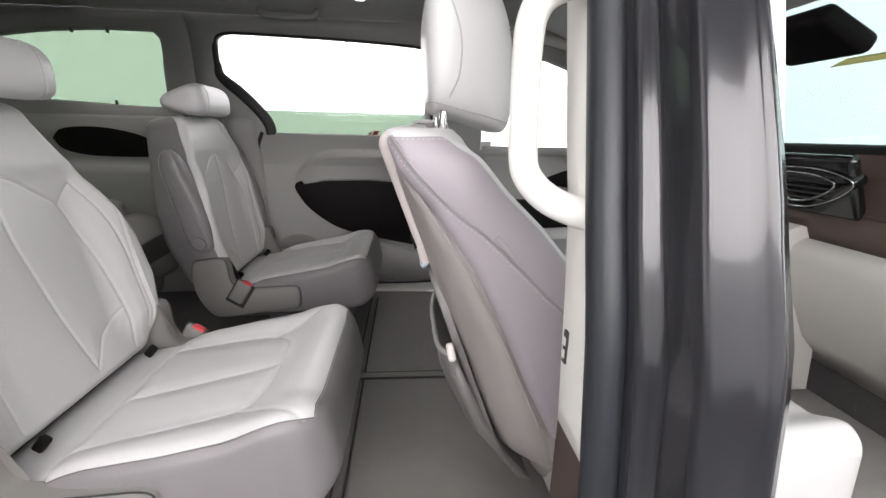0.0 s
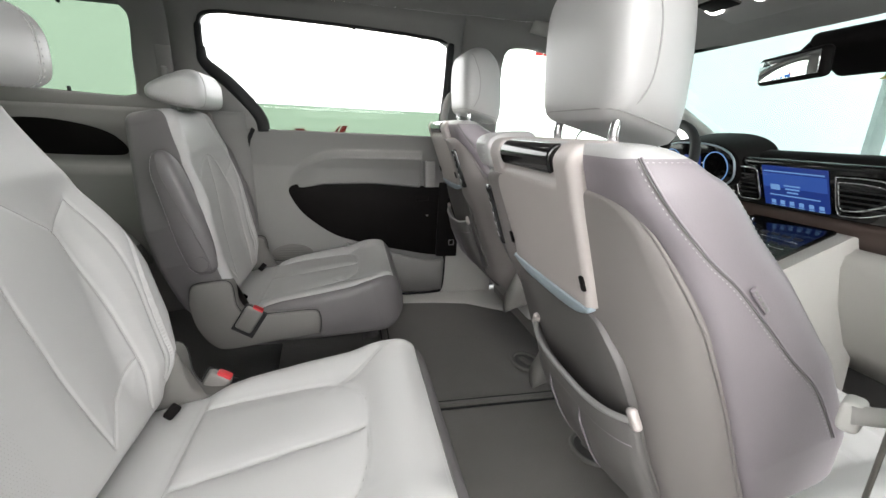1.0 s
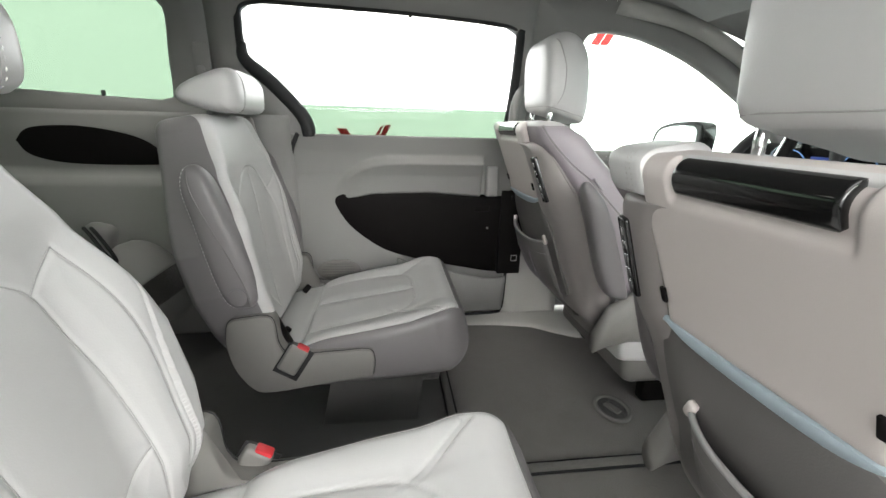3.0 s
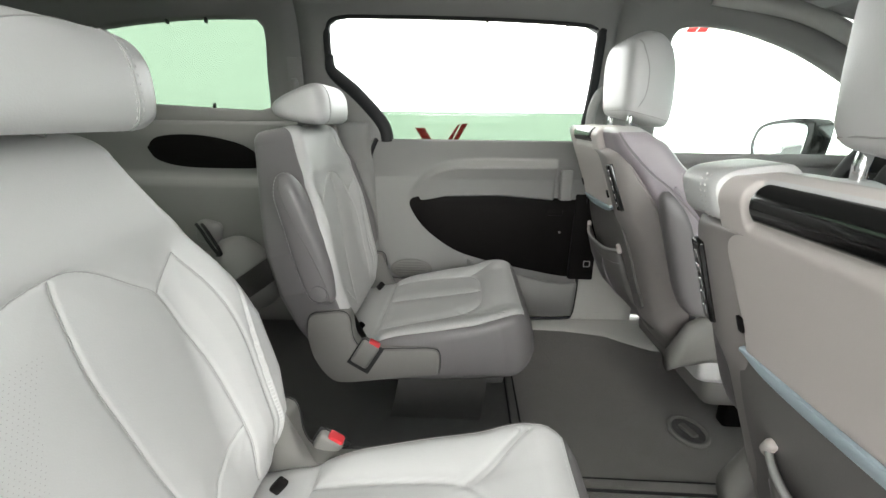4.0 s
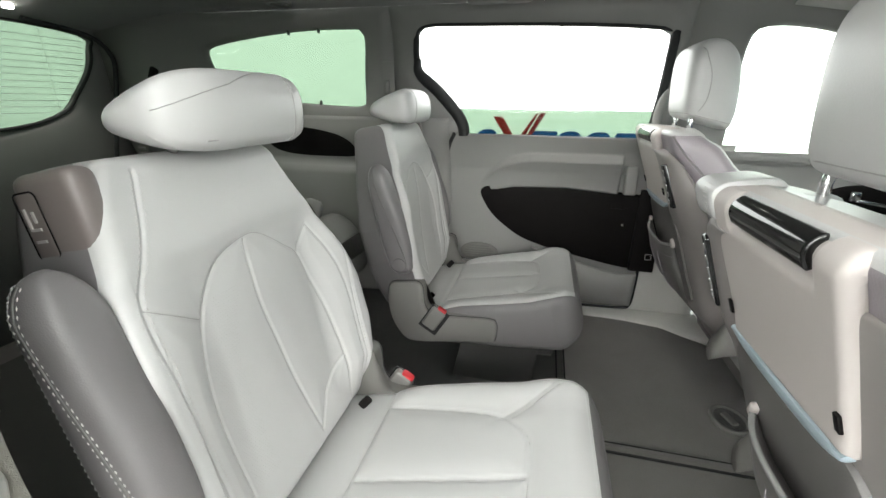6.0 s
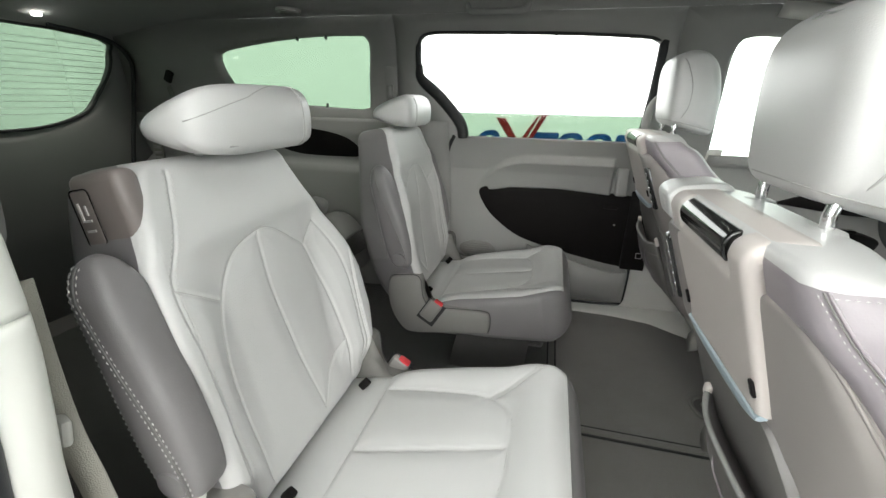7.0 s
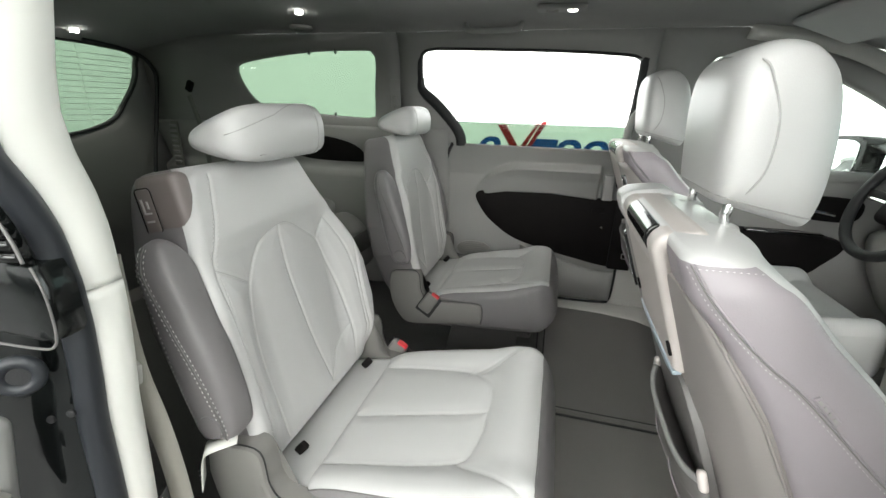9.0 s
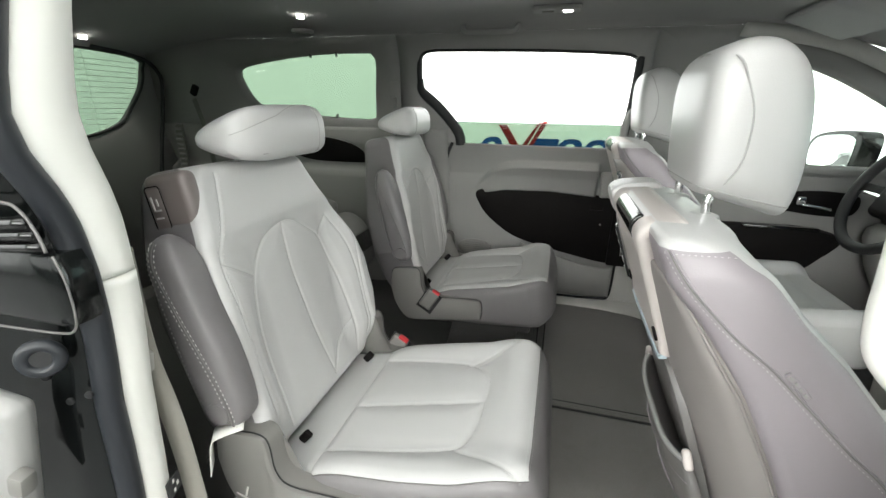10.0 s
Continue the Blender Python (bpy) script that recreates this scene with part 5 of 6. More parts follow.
def front_seat():
    seat = thing("bucket_seat", (FX, FY, 0.0), "grey leather front seat with a folded screen in its back", "car seat", "front seats")
    L = lambda x, y, z: Vector((x - FX, y, z))
    O = L(0.207, 0, 0.321)

    def face(Y, S):
        a = np.abs(Y)
        bol = smooth_step(a, 0.11, 0.205)
        edge = np.interp(S, [0, 0.08, 0.20, 0.32, 0.38, 0.45, 0.50], [0.085, 0.092, 0.066, 0.020, -0.010, -0.036, -0.062])
        return (1 - bol) * -0.034 * smooth_step(S, 0.28, 0.50) + bol * edge

    w = lambda s: np.interp(s, [0, 0.1, 0.2, 0.3, 0.40, 0.46, 0.50], [0.235, 0.25, 0.252, 0.248, 0.243, 0.236, 0.226])
    seams = [flat([(-0.14, 0.02), (-0.15, 0.2), (-0.13, 0.36), (-0.06, 0.41), (0.06, 0.41), (0.13, 0.36), (0.15, 0.2), (0.14, 0.02)], 4)]
    back = Pad(O, UP1, FW1, 0.503, w, w, lambda s: np.interp(s, [0, 0.2, 0.3, 0.4, 0.43, 0.45, 0.5], [0.055, 0.070, 0.083, 0.108, 0.121, 0.129, 0.130]), face, seams, 0.032, (0.02, 0.022), (0.01, 0.02))
    back.split(lambda y, n, s, fr: (fr & (np.abs(back.across) < 0.945)) | (s > 0.492), "backrest", "backrest_side", LEATHER, LAVENDER, seat, "mauve-grey leather sides", True)
    # the top falls away towards the front
    for ob in seat.children:
        if ob.name.startswith("backrest"):
            for q in ob.data.vertices:
                p = q.co - O
                n = p.dot(FW1)
                q.co = q.co - 0.34 * max(0.0, n + 0.125) * float(smooth_step(np.array(p.dot(UP1)), 0.42, 0.50)) * UP1
    # leather shoulder on the aisle side
    rings = []
    for y in np.concatenate([0.118 + np.array([0, 0.001, 0.003, 0.006]), np.linspace(0.13, 0.175, 6), 0.175 + 0.028 * np.sin(np.linspace(0.15, 1.57, 9))]).tolist():
        e = math.sqrt(max(0.0, 1 - max(0.0, (y - 0.175) / 0.028) ** 2.0)) * 0.55 + 0.45
        e *= 1 - 0.06 * max(0.0, (0.124 - y) / 0.006)
        ring = []
        for a in np.linspace(0, 2 * math.pi, 33)[:-1].tolist():
            ca, sa = math.cos(a), math.sin(a)
            n = -0.104 + 0.045 * e * math.copysign(abs(sa) ** 0.5, sa)
            ring.append(O + Vector((0, y, 0)) + (0.4805 + 0.028 * (0.4 + 0.6 * e) * math.copysign(abs(ca) ** 0.5, ca) - 0.20 * max(0.0, n + 0.125) * (ca > 0)) * UP1 + n * FW1)
        rings.append(ring)
    v, f = loft(rings)
    shoulder = link("shoulder", v, f, LEATHER, seat, "leather shoulder panel")
    for dy in (0.0, 0.008):
        stitches([O + Vector((0, 0.135 + dy, 0)) + (0.4805 + 0.0285 * math.copysign(abs(math.cos(a)) ** 0.5, math.cos(a))) * UP1 + (-0.104 + 0.0455 * math.copysign(abs(math.sin(a)) ** 0.5, math.sin(a))) * FW1 for a in np.linspace(-2.5, -0.7, 24).tolist()], shoulder, THREAD, 0.0036, 0.0028, 0.0007)
    # hard shell behind
    B = lambda y, s, n: O + float(y) * Vector((0, 1, 0)) + float(s) * UP1 + float(n) * FW1
    half = flat([(-0.17, 0.17), (0.0, 0.232), (0.10, 0.238), (0.25, 0.239), (0.33, 0.236), (0.385, 0.227), (0.418, 0.217), (0.438, 0.203), (0.448, 0.180), (0.452, 0.150)], 8)
    wl = lambda s: float(np.interp(s, [q[0] for q in half], [q[1] for q in half]))
    flare = lambda s: float(np.interp(s, [0.0, 0.2, 0.30, 0.40, 0.45], [0.070, 0.056, 0.043, 0.018, 0.004]))
    rings = []
    for s in np.concatenate([np.linspace(-0.17, 0.40, 44), np.linspace(0.405, 0.452, 26)]):
        ring = []
        h = wl(s)
        for k in range(25):
            u = -1 + 2 * k / 24
            n = -0.133 + flare(s) * abs(u) ** (5 if u < 0 else 11) - 0.006 * (1 - u * u)
            n += 0.05 * float(smooth_step(np.array(-0.02 - s), 0, 0.12))
            n -= 0.011 * float(smooth_step(np.array(u), 0.40, 0.58) * (1 - smooth_step(np.array(u), 0.84, 0.99)) * smooth_step(np.array(s), 0.20, 0.30))
            ring.append(B(u * h, s, n))
        rings.append(ring + [B(u * h * 0.95, s, -0.04) for u in np.linspace(1, -1, 9)])
    v, f = loft(rings)
    shell = link("back_shell", v, f, SHELL, seat, "taupe plastic seat back shell, darkened for shade")
    for sgn in (-1, 1):
        path = [B(sgn * (wl(s) + 0.0005), s, -0.133 + flare(s) + 0.004) for s in np.concatenate([np.linspace(-0.05, 0.40, 40), np.linspace(0.405, 0.4515, 26)])]
        v, f = tube(path, 0.0022, 6)
        link("shell_edge", v, f, SHELL, shell)
    # folded screen panel with a black glossy handle
    PY = (-0.136, 0.122)
    ol = rounded(PY[1] - PY[0], 0.210, 0.014, 5, (PY[0] + PY[1]) / 2, 0.402)
    S0, R0, N0 = 0.480, 0.022, -0.1460          # the panel rolls over the top edge from S0 on

    def rolled(y, a, d):
        """Point on the panel at a along its rolled profile, d below its face."""
        n0 = N0 - 0.10 * max(0.0, 0.33 - a)
        if a < S0:
            return B(y, a, n0 + d)
        th = min((a - S0) / R0, math.pi / 2)
        on = a - S0 - R0 * math.pi / 2
        if on < 0:
            return B(y, S0 + (R0 - d) * math.sin(th), N0 + R0 - (R0 - d) * math.cos(th))
        return B(y, S0 + R0 - d - 0.26 * on, N0 + R0 + on)

    HY = (-0.094, 0.069)                        # ends of the handle
    ys = np.concatenate([PY[0] + np.array([0, 0.0008, 0.0025, 0.005, 0.008, 0.013]), np.linspace(HY[0] - 0.012, HY[0] + 0.006, 9), np.linspace(HY[0] + 0.02, HY[1] - 0.014, 12), np.linspace(HY[1] - 0.006, HY[1] + 0.012, 9), PY[1] - np.array([0.013, 0.008, 0.005, 0.0025, 0.0008, 0])])
    aa = np.concatenate([[0.297, 0.299, 0.303, 0.31, 0.33, 0.36, 0.40, 0.43, 0.45], np.linspace(0.456, 0.53, 26), [0.540, 0.548, 0.556]])
    rings = []
    for y in ys:
        rim = max(0.0, 0.010 - min(y - PY[0], PY[1] - y))
        drop = 0.010 - math.sqrt(max(0.0, 0.010 ** 2 - rim ** 2))
        hollow = float(smooth_step(np.array(y), HY[0] - 0.008, HY[0]) * (1 - smooth_step(np.array(y), HY[1], HY[1] + 0.008)))
        yy2 = lambda a: y * (1.0 + 0.07 * (min(a, 0.5) - 0.4) / 0.1)
        ring = []
        for a in aa:
            low = max(0.0, 0.006 - (a - 0.297))
            dip = 0.0065 * hollow * float(smooth_step(np.array(a), 0.455, 0.466) * (1 - smooth_step(np.array(a), 0.512, 0.522)))
            ring.append(rolled(yy2(a), a, drop + 0.5 * low + dip))
        rings.append(ring + [rolled(yy2(a), a, 0.019) for a in (0.556, 0.52, 0.505, 0.49, 0.45, 0.40, 0.297)])
    v, f = loft(rings)
    scr = link("screen_panel", v, f, TAUPE, seat, "taupe folded screen cover")
    rings = []
    for y in np.concatenate([HY[0] + np.array([0, 0.0004, 0.0012, 0.0025]), np.linspace(HY[0] + 0.005, HY[1] - 0.005, 14), HY[1] - np.array([0.0025, 0.0012, 0.0004, 0])]):
        e = max(0.0, 0.003 - min(y - HY[0], HY[1] - y))
        e = 0.003 - math.sqrt(max(0.0, 0.003 ** 2 - e ** 2))
        arc = np.linspace(0.470 + e, 0.5145 - e, 18)
        rings.append([rolled(y, a, -0.0030 * math.sin(math.pi * (a - 0.470) / 0.0445) ** 0.5 + 0.002 + e) for a in arc] + [rolled(y, a, 0.012) for a in (0.512, 0.49, 0.472)])
    v, f = loft(rings)
    link("screen_handle", v, f, GLOSSBLACK, scr, "glossy black screen edge")
    part("strip", plate(flat([(PY[0] + 0.002, 0.300), (0, 0.297), (PY[1] - 0.002, 0.302), (PY[1] - 0.004, 0.292), (0.08, 0.281), (0, 0.277), (PY[0] + 0.05, 0.279), (PY[0] + 0.005, 0.292), (PY[0] + 0.002, 0.300)], 4)[:-1], lambda y, s, d: B(y * 0.93, s, -0.1510 + d), 0.012, 0.004), SATIN, scr, "pale blue-grey satin strip")
    for y in (-0.122, 0.112):
        part("latch_slot", boxed((0.004, 0.008, 0.020), Matrix.Translation(B(y, 0.335, -0.1475)) @ Matrix.Rotation(-A1, 4, "Y"), 0.001), BLACK, scr)
    # connection panel on the inner edge
    rem = part("port_panel", boxed((0.012, 0.024, 0.118), Matrix.Translation(B(0.180, 0.362, -0.1445)) @ Matrix.Rotation(-A1, 4, "Y") @ Matrix.Rotation(radians(-5), 4, "Z") @ Matrix.Rotation(radians(4), 4, "X"), 0.004, 3), GLOSSBLACK, seat, "glossy black port panel")
    for k in range(5):
        part("port", boxed((0.003, 0.006 + 0.003 * (k % 2), 0.012), Matrix.Translation(B(0.180 - 0.0013 * (k - 2), 0.322 + 0.02 * k, -0.1502)) @ Matrix.Rotation(-A1, 4, "Y"), 0.001), CHROME, rem)
    # dark field painting the shaded opening below the screen, with a pocket on it
    ol = flat([(0.115, 0.286), (0.0, 0.280), (-0.105, 0.284), (-0.140, 0.255), (-0.164, 0.20), (-0.170, 0.10), (-0.16, 0.0), (0.13, 0.0), (0.145, 0.10), (0.150, 0.20), (0.140, 0.262), (0.115, 0.286)], 4)[:-1]
    part("back_field", plate(ol, lambda y, s, d: B(y, s, -0.1435 + 0.3 * abs(y) ** 3 + d), 0.012, 0.004), SEATGREY, seat, "dark grey field for the shaded pocket opening")
    rings = []
    top_of = lambda u: 0.168 - 0.012 * (1 - u * u)
    for k in range(31):
        u = -1 + 2 * k / 30
        y = 0.140 * u - 0.045
        top = top_of(u)
        out = 0.022 * (1 - u ** 4) + 0.004
        rings.append([B(y, top, -0.140 - out), B(y, top + 0.004, -0.143 - out), B(y, top, -0.147 - out), B(y, 0.10, -0.150 - 1.1 * out), B(y, 0.02, -0.146 - 0.9 * out), B(y * 0.97, -0.09, -0.118), B(y * 0.97, -0.10, -0.100), B(y, -0.02, -0.128), B(y, 0.10, -0.140)])
    v, f = loft(rings)
    pocket = link("pocket", v, f, SEATGREY, seat, "grey leather seat-back pocket")
    for y in (-0.088, 0.004):
        u = (y + 0.045) / 0.14
        out = 0.022 * (1 - u ** 4) + 0.004
        v, f = tube(curve([B(y, 0.128, -0.1485 - out), B(y, 0.10, -0.1505 - 1.1 * out), B(y, 0.02, -0.1465 - 0.9 * out), B(y, -0.04, -0.138)], 6), 0.0016, 6)
        link("seam", v, f, LAVENDER, pocket)
    line = [B(0.140 * u - 0.045, 0.130, -0.1485 - 0.022 * (1 - u ** 4) - 0.004) for u in np.linspace(-0.97, 0.97, 31)]
    v, f = tube(line, 0.0013, 6)
    link("seam", v, f, LAVENDER, pocket)
    v, f = tube([B(0.140 * u - 0.045, top_of(u) + 0.003, -0.1445 - 0.022 * (1 - u ** 4) - 0.004) for u in np.linspace(-1, 1, 31)], 0.0045, 8)
    link("rim", v, f, TRIM, pocket)
    for u in (-1, 1):
        part("hook", boxed((0.012, 0.014, 0.028), Matrix.Translation(B(0.140 * u - 0.045, 0.174, -0.148)) @ Matrix.Rotation(-A1 + 0.15, 4, "Y") @ Matrix.Rotation(0.5 * u, 4, "X"), 0.005, 3), TAUPE, pocket)
    # stitched side seams and a label
    for sgn in (-1, 1):
        trail = flat([(0.492, -0.122), (0.447, -0.110), (0.384, -0.080), (0.341, -0.052), (0.286, -0.024), (0.235, 0.001), (0.18, 0.031), (0.10, 0.055)], 14)
        line = [B(sgn * (float(w(s)) + 0.0004), s, n) for s, n in trail]
        v, f = tube([q + 0.0012 * FW1 for q in line], 0.0014, 6)
        link("side_seam", v, f, LAVENDER, seat)
        v, f = tube([q - 0.0014 * FW1 - Vector((0, sgn * 0.0004, 0)) for q in line], 0.0007, 6)
        link("seam_gap", v, f, GREYPL, seat)
        stitches([q - 0.0055 * FW1 + Vector((0, sgn * 0.0006, 0)) for q in line], seat, THREAD, 0.0034, 0.0028, 0.0006)
        stitches([B(sgn * (float(w(0.488)) + 0.0004), 0.4885 - 0.33 * max(0.0, n + 0.125), n) for n in np.linspace(-0.118, -0.060, 20)], seat, THREAD, 0.0034, 0.0028, 0.0006)
        part("side_label", boxed((0.0065, 0.003, 0.036), Matrix.Translation(B(sgn * 0.2512, 0.322, -0.034)) @ Matrix.Rotation(-A1 - 0.42, 4, "Y"), 0.001), LAVENDER, seat)
        for k in range(4):
            part("label_bar", boxed((0.0025, 0.001, 0.005), Matrix.Translation(B(sgn * 0.2530, 0.311 + 0.0075 * k, -0.0295 - 0.0032 * k)) @ Matrix.Rotation(-A1 - 0.42, 4, "Y"), 0), TRIM, seat)
        edge = [(float(w(s)) - 0.0100, s) for s in np.linspace(0.08, 0.435, 54)]
        stitches([back.at(sgn * y, s, 0.0005) for y, s in edge], seat, THREAD, 0.0034, 0.0028, 0.0006)
    # headrest on two chrome posts
    hr = Pillow([(-0.026, 0.795), (-0.031, 0.85), (-0.033, 0.915), (-0.025, 0.950), (-0.002, 0.968), (0.026, 0.973), (0.056, 0.965), (0.085, 0.938), (0.103, 0.89), (0.111, 0.83), (0.110, 0.780), (0.097, 0.750), (0.06, 0.758), (0.0, 0.774), (-0.018, 0.780)], 0.110, 4.4, 6.0, 0.40)
    head = hr.build("headrest", LEATHER, seat, L(0, 0, 0), 44)
    for sgn in (-1, 1):
        line = curve([L(x, sgn * hr.side(x, z), z) for x, z in ((-0.006, 0.779), (0.006, 0.80), (0.018, 0.83), (0.018, 0.88), (0.004, 0.92), (-0.010, 0.947), (-0.022, 0.958))], 6)
        v, f = tube(line, 0.0013, 6)
        link("seam", v, f, PALESEAM, head)
    foot = [(x, 0.786 - 0.22 * x) for x in np.linspace(-0.024, 0.098, 24)]
    loop = [L(x, hr.side(x, z) + 0.0004, z) for x, z in foot] + [L(x, -hr.side(x, z) - 0.0004, z) for x, z in foot[::-1]]
    v, f = tube(loop, 0.0011, 6, closed=True)
    link("seam", v, f, PALESEAM, head)
    for y in (-0.074, 0.074):
        v, f = tube([L(0.004, y, 0.70), L(-0.002, y, 0.765), L(0.004, y, 0.81)], 0.0065, 12)
        link("headrest_post", v, f, CHROME, seat)
        part("post_collar", disc(0.022, 0.018, Matrix.Translation(L(-0.004, y, 0.7435)), 28, 0.007), LEATHER, seat)
    # cushion and base
    cush = Pad(L(0.19, 0, 0.246), (0.997, 0, 0.07), (-0.07, 0, 0.997), 0.50, lambda s: np.interp(s, [0, 0.2, 0.5], [0.24, 0.265, 0.245]), lambda s: np.interp(s, [0, 0.2, 0.5], [0.24, 0.265, 0.245]),
               lambda s: np.interp(s, [0, 0.5], [0.13, 0.15]), lambda Y, S: 0.03 * smooth_step(np.abs(Y), 0.14, 0.22), [[(-0.15, 0.05), (-0.15, 0.40)], [(0.15, 0.05), (0.15, 0.40)], [(-0.15, 0.30), (0.15, 0.30)], [(-0.15, 0.40), (0.15, 0.40)]], 0.04, (0.02, 0.05), (0.01, 0.04), 0.0035, 0.004, 80, 80)
    cush.split(lambda y, n, s, fr: fr & (n > -0.05), "cushion", "cushion_side", LEATHER, LEATHER, seat)
    part("base_cover", boxed((0.42, 0.46, 0.16), Matrix.Translation(L(0.44, 0, 0.115)), 0.03, 3), GREYPL, seat)
    rings = []
    for x, y, z, r in ((0.10, 0.262, 0.20, 0.03), (0.13, 0.262, 0.24, 0.06), (0.20, 0.262, 0.27, 0.075), (0.30, 0.262, 0.25, 0.06), (0.36, 0.262, 0.22, 0.03)):
        rings.append([L(x, y + 0.022 * math.cos(a), z + r * math.sin(a)) for a in np.linspace(0, 2 * math.pi, 17)[:-1]])
    v, f = loft(rings)
    link("recliner_cover", v, f, GREYPL, seat)
    # inner armrest, folded up
    ax = [(0.145, 0.335, 0.010), (0.13, 0.345, 0.026), (0.105, 0.40, 0.033), (0.07, 0.50, 0.031), (0.042, 0.57, 0.026), (0.025, 0.605, 0.016), (0.02, 0.62, 0.006)]
    sm = curve(ax, 5)
    rings = [[L(q[0] + q[2] * math.copysign(abs(math.cos(a)) ** 0.65, math.cos(a)), 0.283 + 0.028 * min(1, q[2] / 0.026) * math.copysign(abs(math.sin(a)) ** 0.65, math.sin(a)), q[1]) for a in np.linspace(0, 2 * math.pi, 19)[:-1]] for q in sm]
    v, f = loft(rings)
    link("armrest", v, f, MAUVE, seat, "mauve-grey leather armrest folded up")
    for y in (-0.19, 0.19):
        part("rail", boxed((0.34, 0.04, 0.10), Matrix.Translation(L(0.48, y, 0.012)), 0.008), BLACK, seat)
    return seat


front_near = front_seat()
front_far = copy_thing(front_near, Matrix.Translation((FX + 0.055, -FY, 0.038)) @ MIRROR_Y)
# no pale shoulder on the driver's seat: the darker leather stands for shade
for ob in list(front_far.children):
    if ob.name.startswith("shoulder"):
        for q in list(ob.children):
            bpy.data.objects.remove(q)
        bpy.data.objects.remove(ob)
front_near["label"] = "grey leather front passenger seat with a folded screen"
front_far["label"] = "grey leather driver's seat with a folded screen"


# ---- dashboard and windscreen ----
dash = thing("dashboard", (1.10, 0, 0.60), "dark and brown dashboard with a lit touch screen", "dashboard")
DS = Matrix.Translation((-1.0, 0, -0.60))


def dash_skin(name, prof, mat, label="", y0=-0.76, y1=0.76):
    rings = []
    for y in np.linspace(y0, y1, 40):
        bow = 0.10 * (abs(y) / 0.76) ** 2
        rings.append([DS @ Vector((x - bow * 0.5, y, z)) for x, z in prof])
    v, f = loft(rings)
    return link(name, v, f, mat, dash, label)


dash_skin("top_pad", [(0.92, 0.715), (0.93, 0.735), (0.97, 0.745), (1.20, 0.735), (1.45, 0.70), (1.45, 0.60), (0.96, 0.60), (0.925, 0.70)], BLACK, "black soft dashboard top")
dash_skin("middle_band", [(0.915, 0.715), (0.955, 0.60), (0.935, 0.575), (1.00, 0.55), (1.10, 0.60), (1.0, 0.71)], BLACK, "", -0.24)
dash_skin("passenger_band", [(0.912, 0.722), (0.925, 0.66), (0.935, 0.60), (0.928, 0.575), (1.00, 0.55), (1.10, 0.60), (1.0, 0.71)], BROWN, "brown leather passenger side band", -0.76, -0.24)
dash_skin("brown_band", [(0.93, 0.585), (0.925, 0.53), (0.945, 0.49), (1.02, 0.48), (1.05, 0.57)], BROWN, "brown leather band")
dash_skin("lower_panel", [(0.93, 0.495), (0.90, 0.475), (0.895, 0.44), (0.93, 0.33), (1.0, 0.20), (1.10, 0.10), (1.15, 0.30), (1.05, 0.49)], TRIMLOW, "pale lower dashboard and glove box")
CS = DS @ pose(0.888, 0.022, 0.630, 0, -24)
mon = part("touch_screen_frame", boxed((0.03, 0.54, 0.165), CS @ Matrix.Translation((0.014, -0.035, 0.008)), 0.022, 4), GLOSSBLACK, dash, "glossy black screen surround")
part("screen", boxed((0.004, 0.195, 0.132), CS @ Matrix.Translation((-0.003, -0.002, 0.010)), 0.001), SCREEN, mon, "lit blue touch screen")
for k in range(6):
    part("screen_icon", boxed((0.002, 0.014, 0.013), CS @ Matrix.Translation((-0.0055, -0.080 + 0.029 * k, -0.042)), 0.003), SCREENPALE, mon)
    part("screen_mark", boxed((0.002, 0.016, 0.003), CS @ Matrix.Translation((-0.0055, -0.080 + 0.029 * k, -0.053)), 0), SCREENPALE, mon)
part("screen_band", boxed((0.002, 0.190, 0.045), CS @ Matrix.Translation((-0.0053, -0.002, 0.030)), 0), SCREENBAND, mon)
part("screen_icon", boxed((0.002, 0.030, 0.018), CS @ Matrix.Translation((-0.0062, 0.055, 0.008)), 0.002), SCREENPALE, mon)
for k in range(3):
    part("screen_mark", boxed((0.002, 0.05 - 0.008 * k, 0.004), CS @ Matrix.Translation((-0.0062, 0.002, 0.016 - 0.011 * k)), 0), SCREENPALE, mon)
part("screen_mark", boxed((0.002, 0.18, 0.003), CS @ Matrix.Translation((-0.0062, -0.002, 0.060)), 0), SCREENPALE, mon)
part("screen_mark", boxed((0.002, 0.15, 0.003), CS @ Matrix.Translation((-0.0062, -0.002, -0.018)), 0), SCREENPALE, mon)


def air_vent(outline, y, rims):
    """A glossy vent of that outline with chrome rims and level slats."""
    vent = part("vent", plate(outline, lambda a, b, d: CS @ Vector((-0.006 + d, y + a, 0.01 + b)), 0.03, 0.006), GLOSSBLACK, dash, "glossy black air vent")
    for k, (grow, shift) in enumerate(rims):
        v, f = tube([CS @ Vector((-0.0075, y + shift + grow * a, 0.01 + grow * b)) for a, b in outline], 0.0028 - 0.0008 * k, 6, closed=True)
        link("chrome_rim", v, f, CHROME, vent)
    lo, hi = min(q[0] for q in outline), max(q[0] for q in outline)
    for k in range(5):
        b = -0.032 + 0.016 * k
        span = [q[0] for q in outline if abs(q[1] - b) < 0.012] or [lo, hi]
        wide = 0.72 * (max(span) - min(span))
        part("slat", boxed((0.010, wide, 0.004), CS @ Matrix.Translation((-0.005, y + rims[0][1] + 0.36 * (max(span) + min(span)), 0.01 + b)), 0.001), RUBBER, vent)


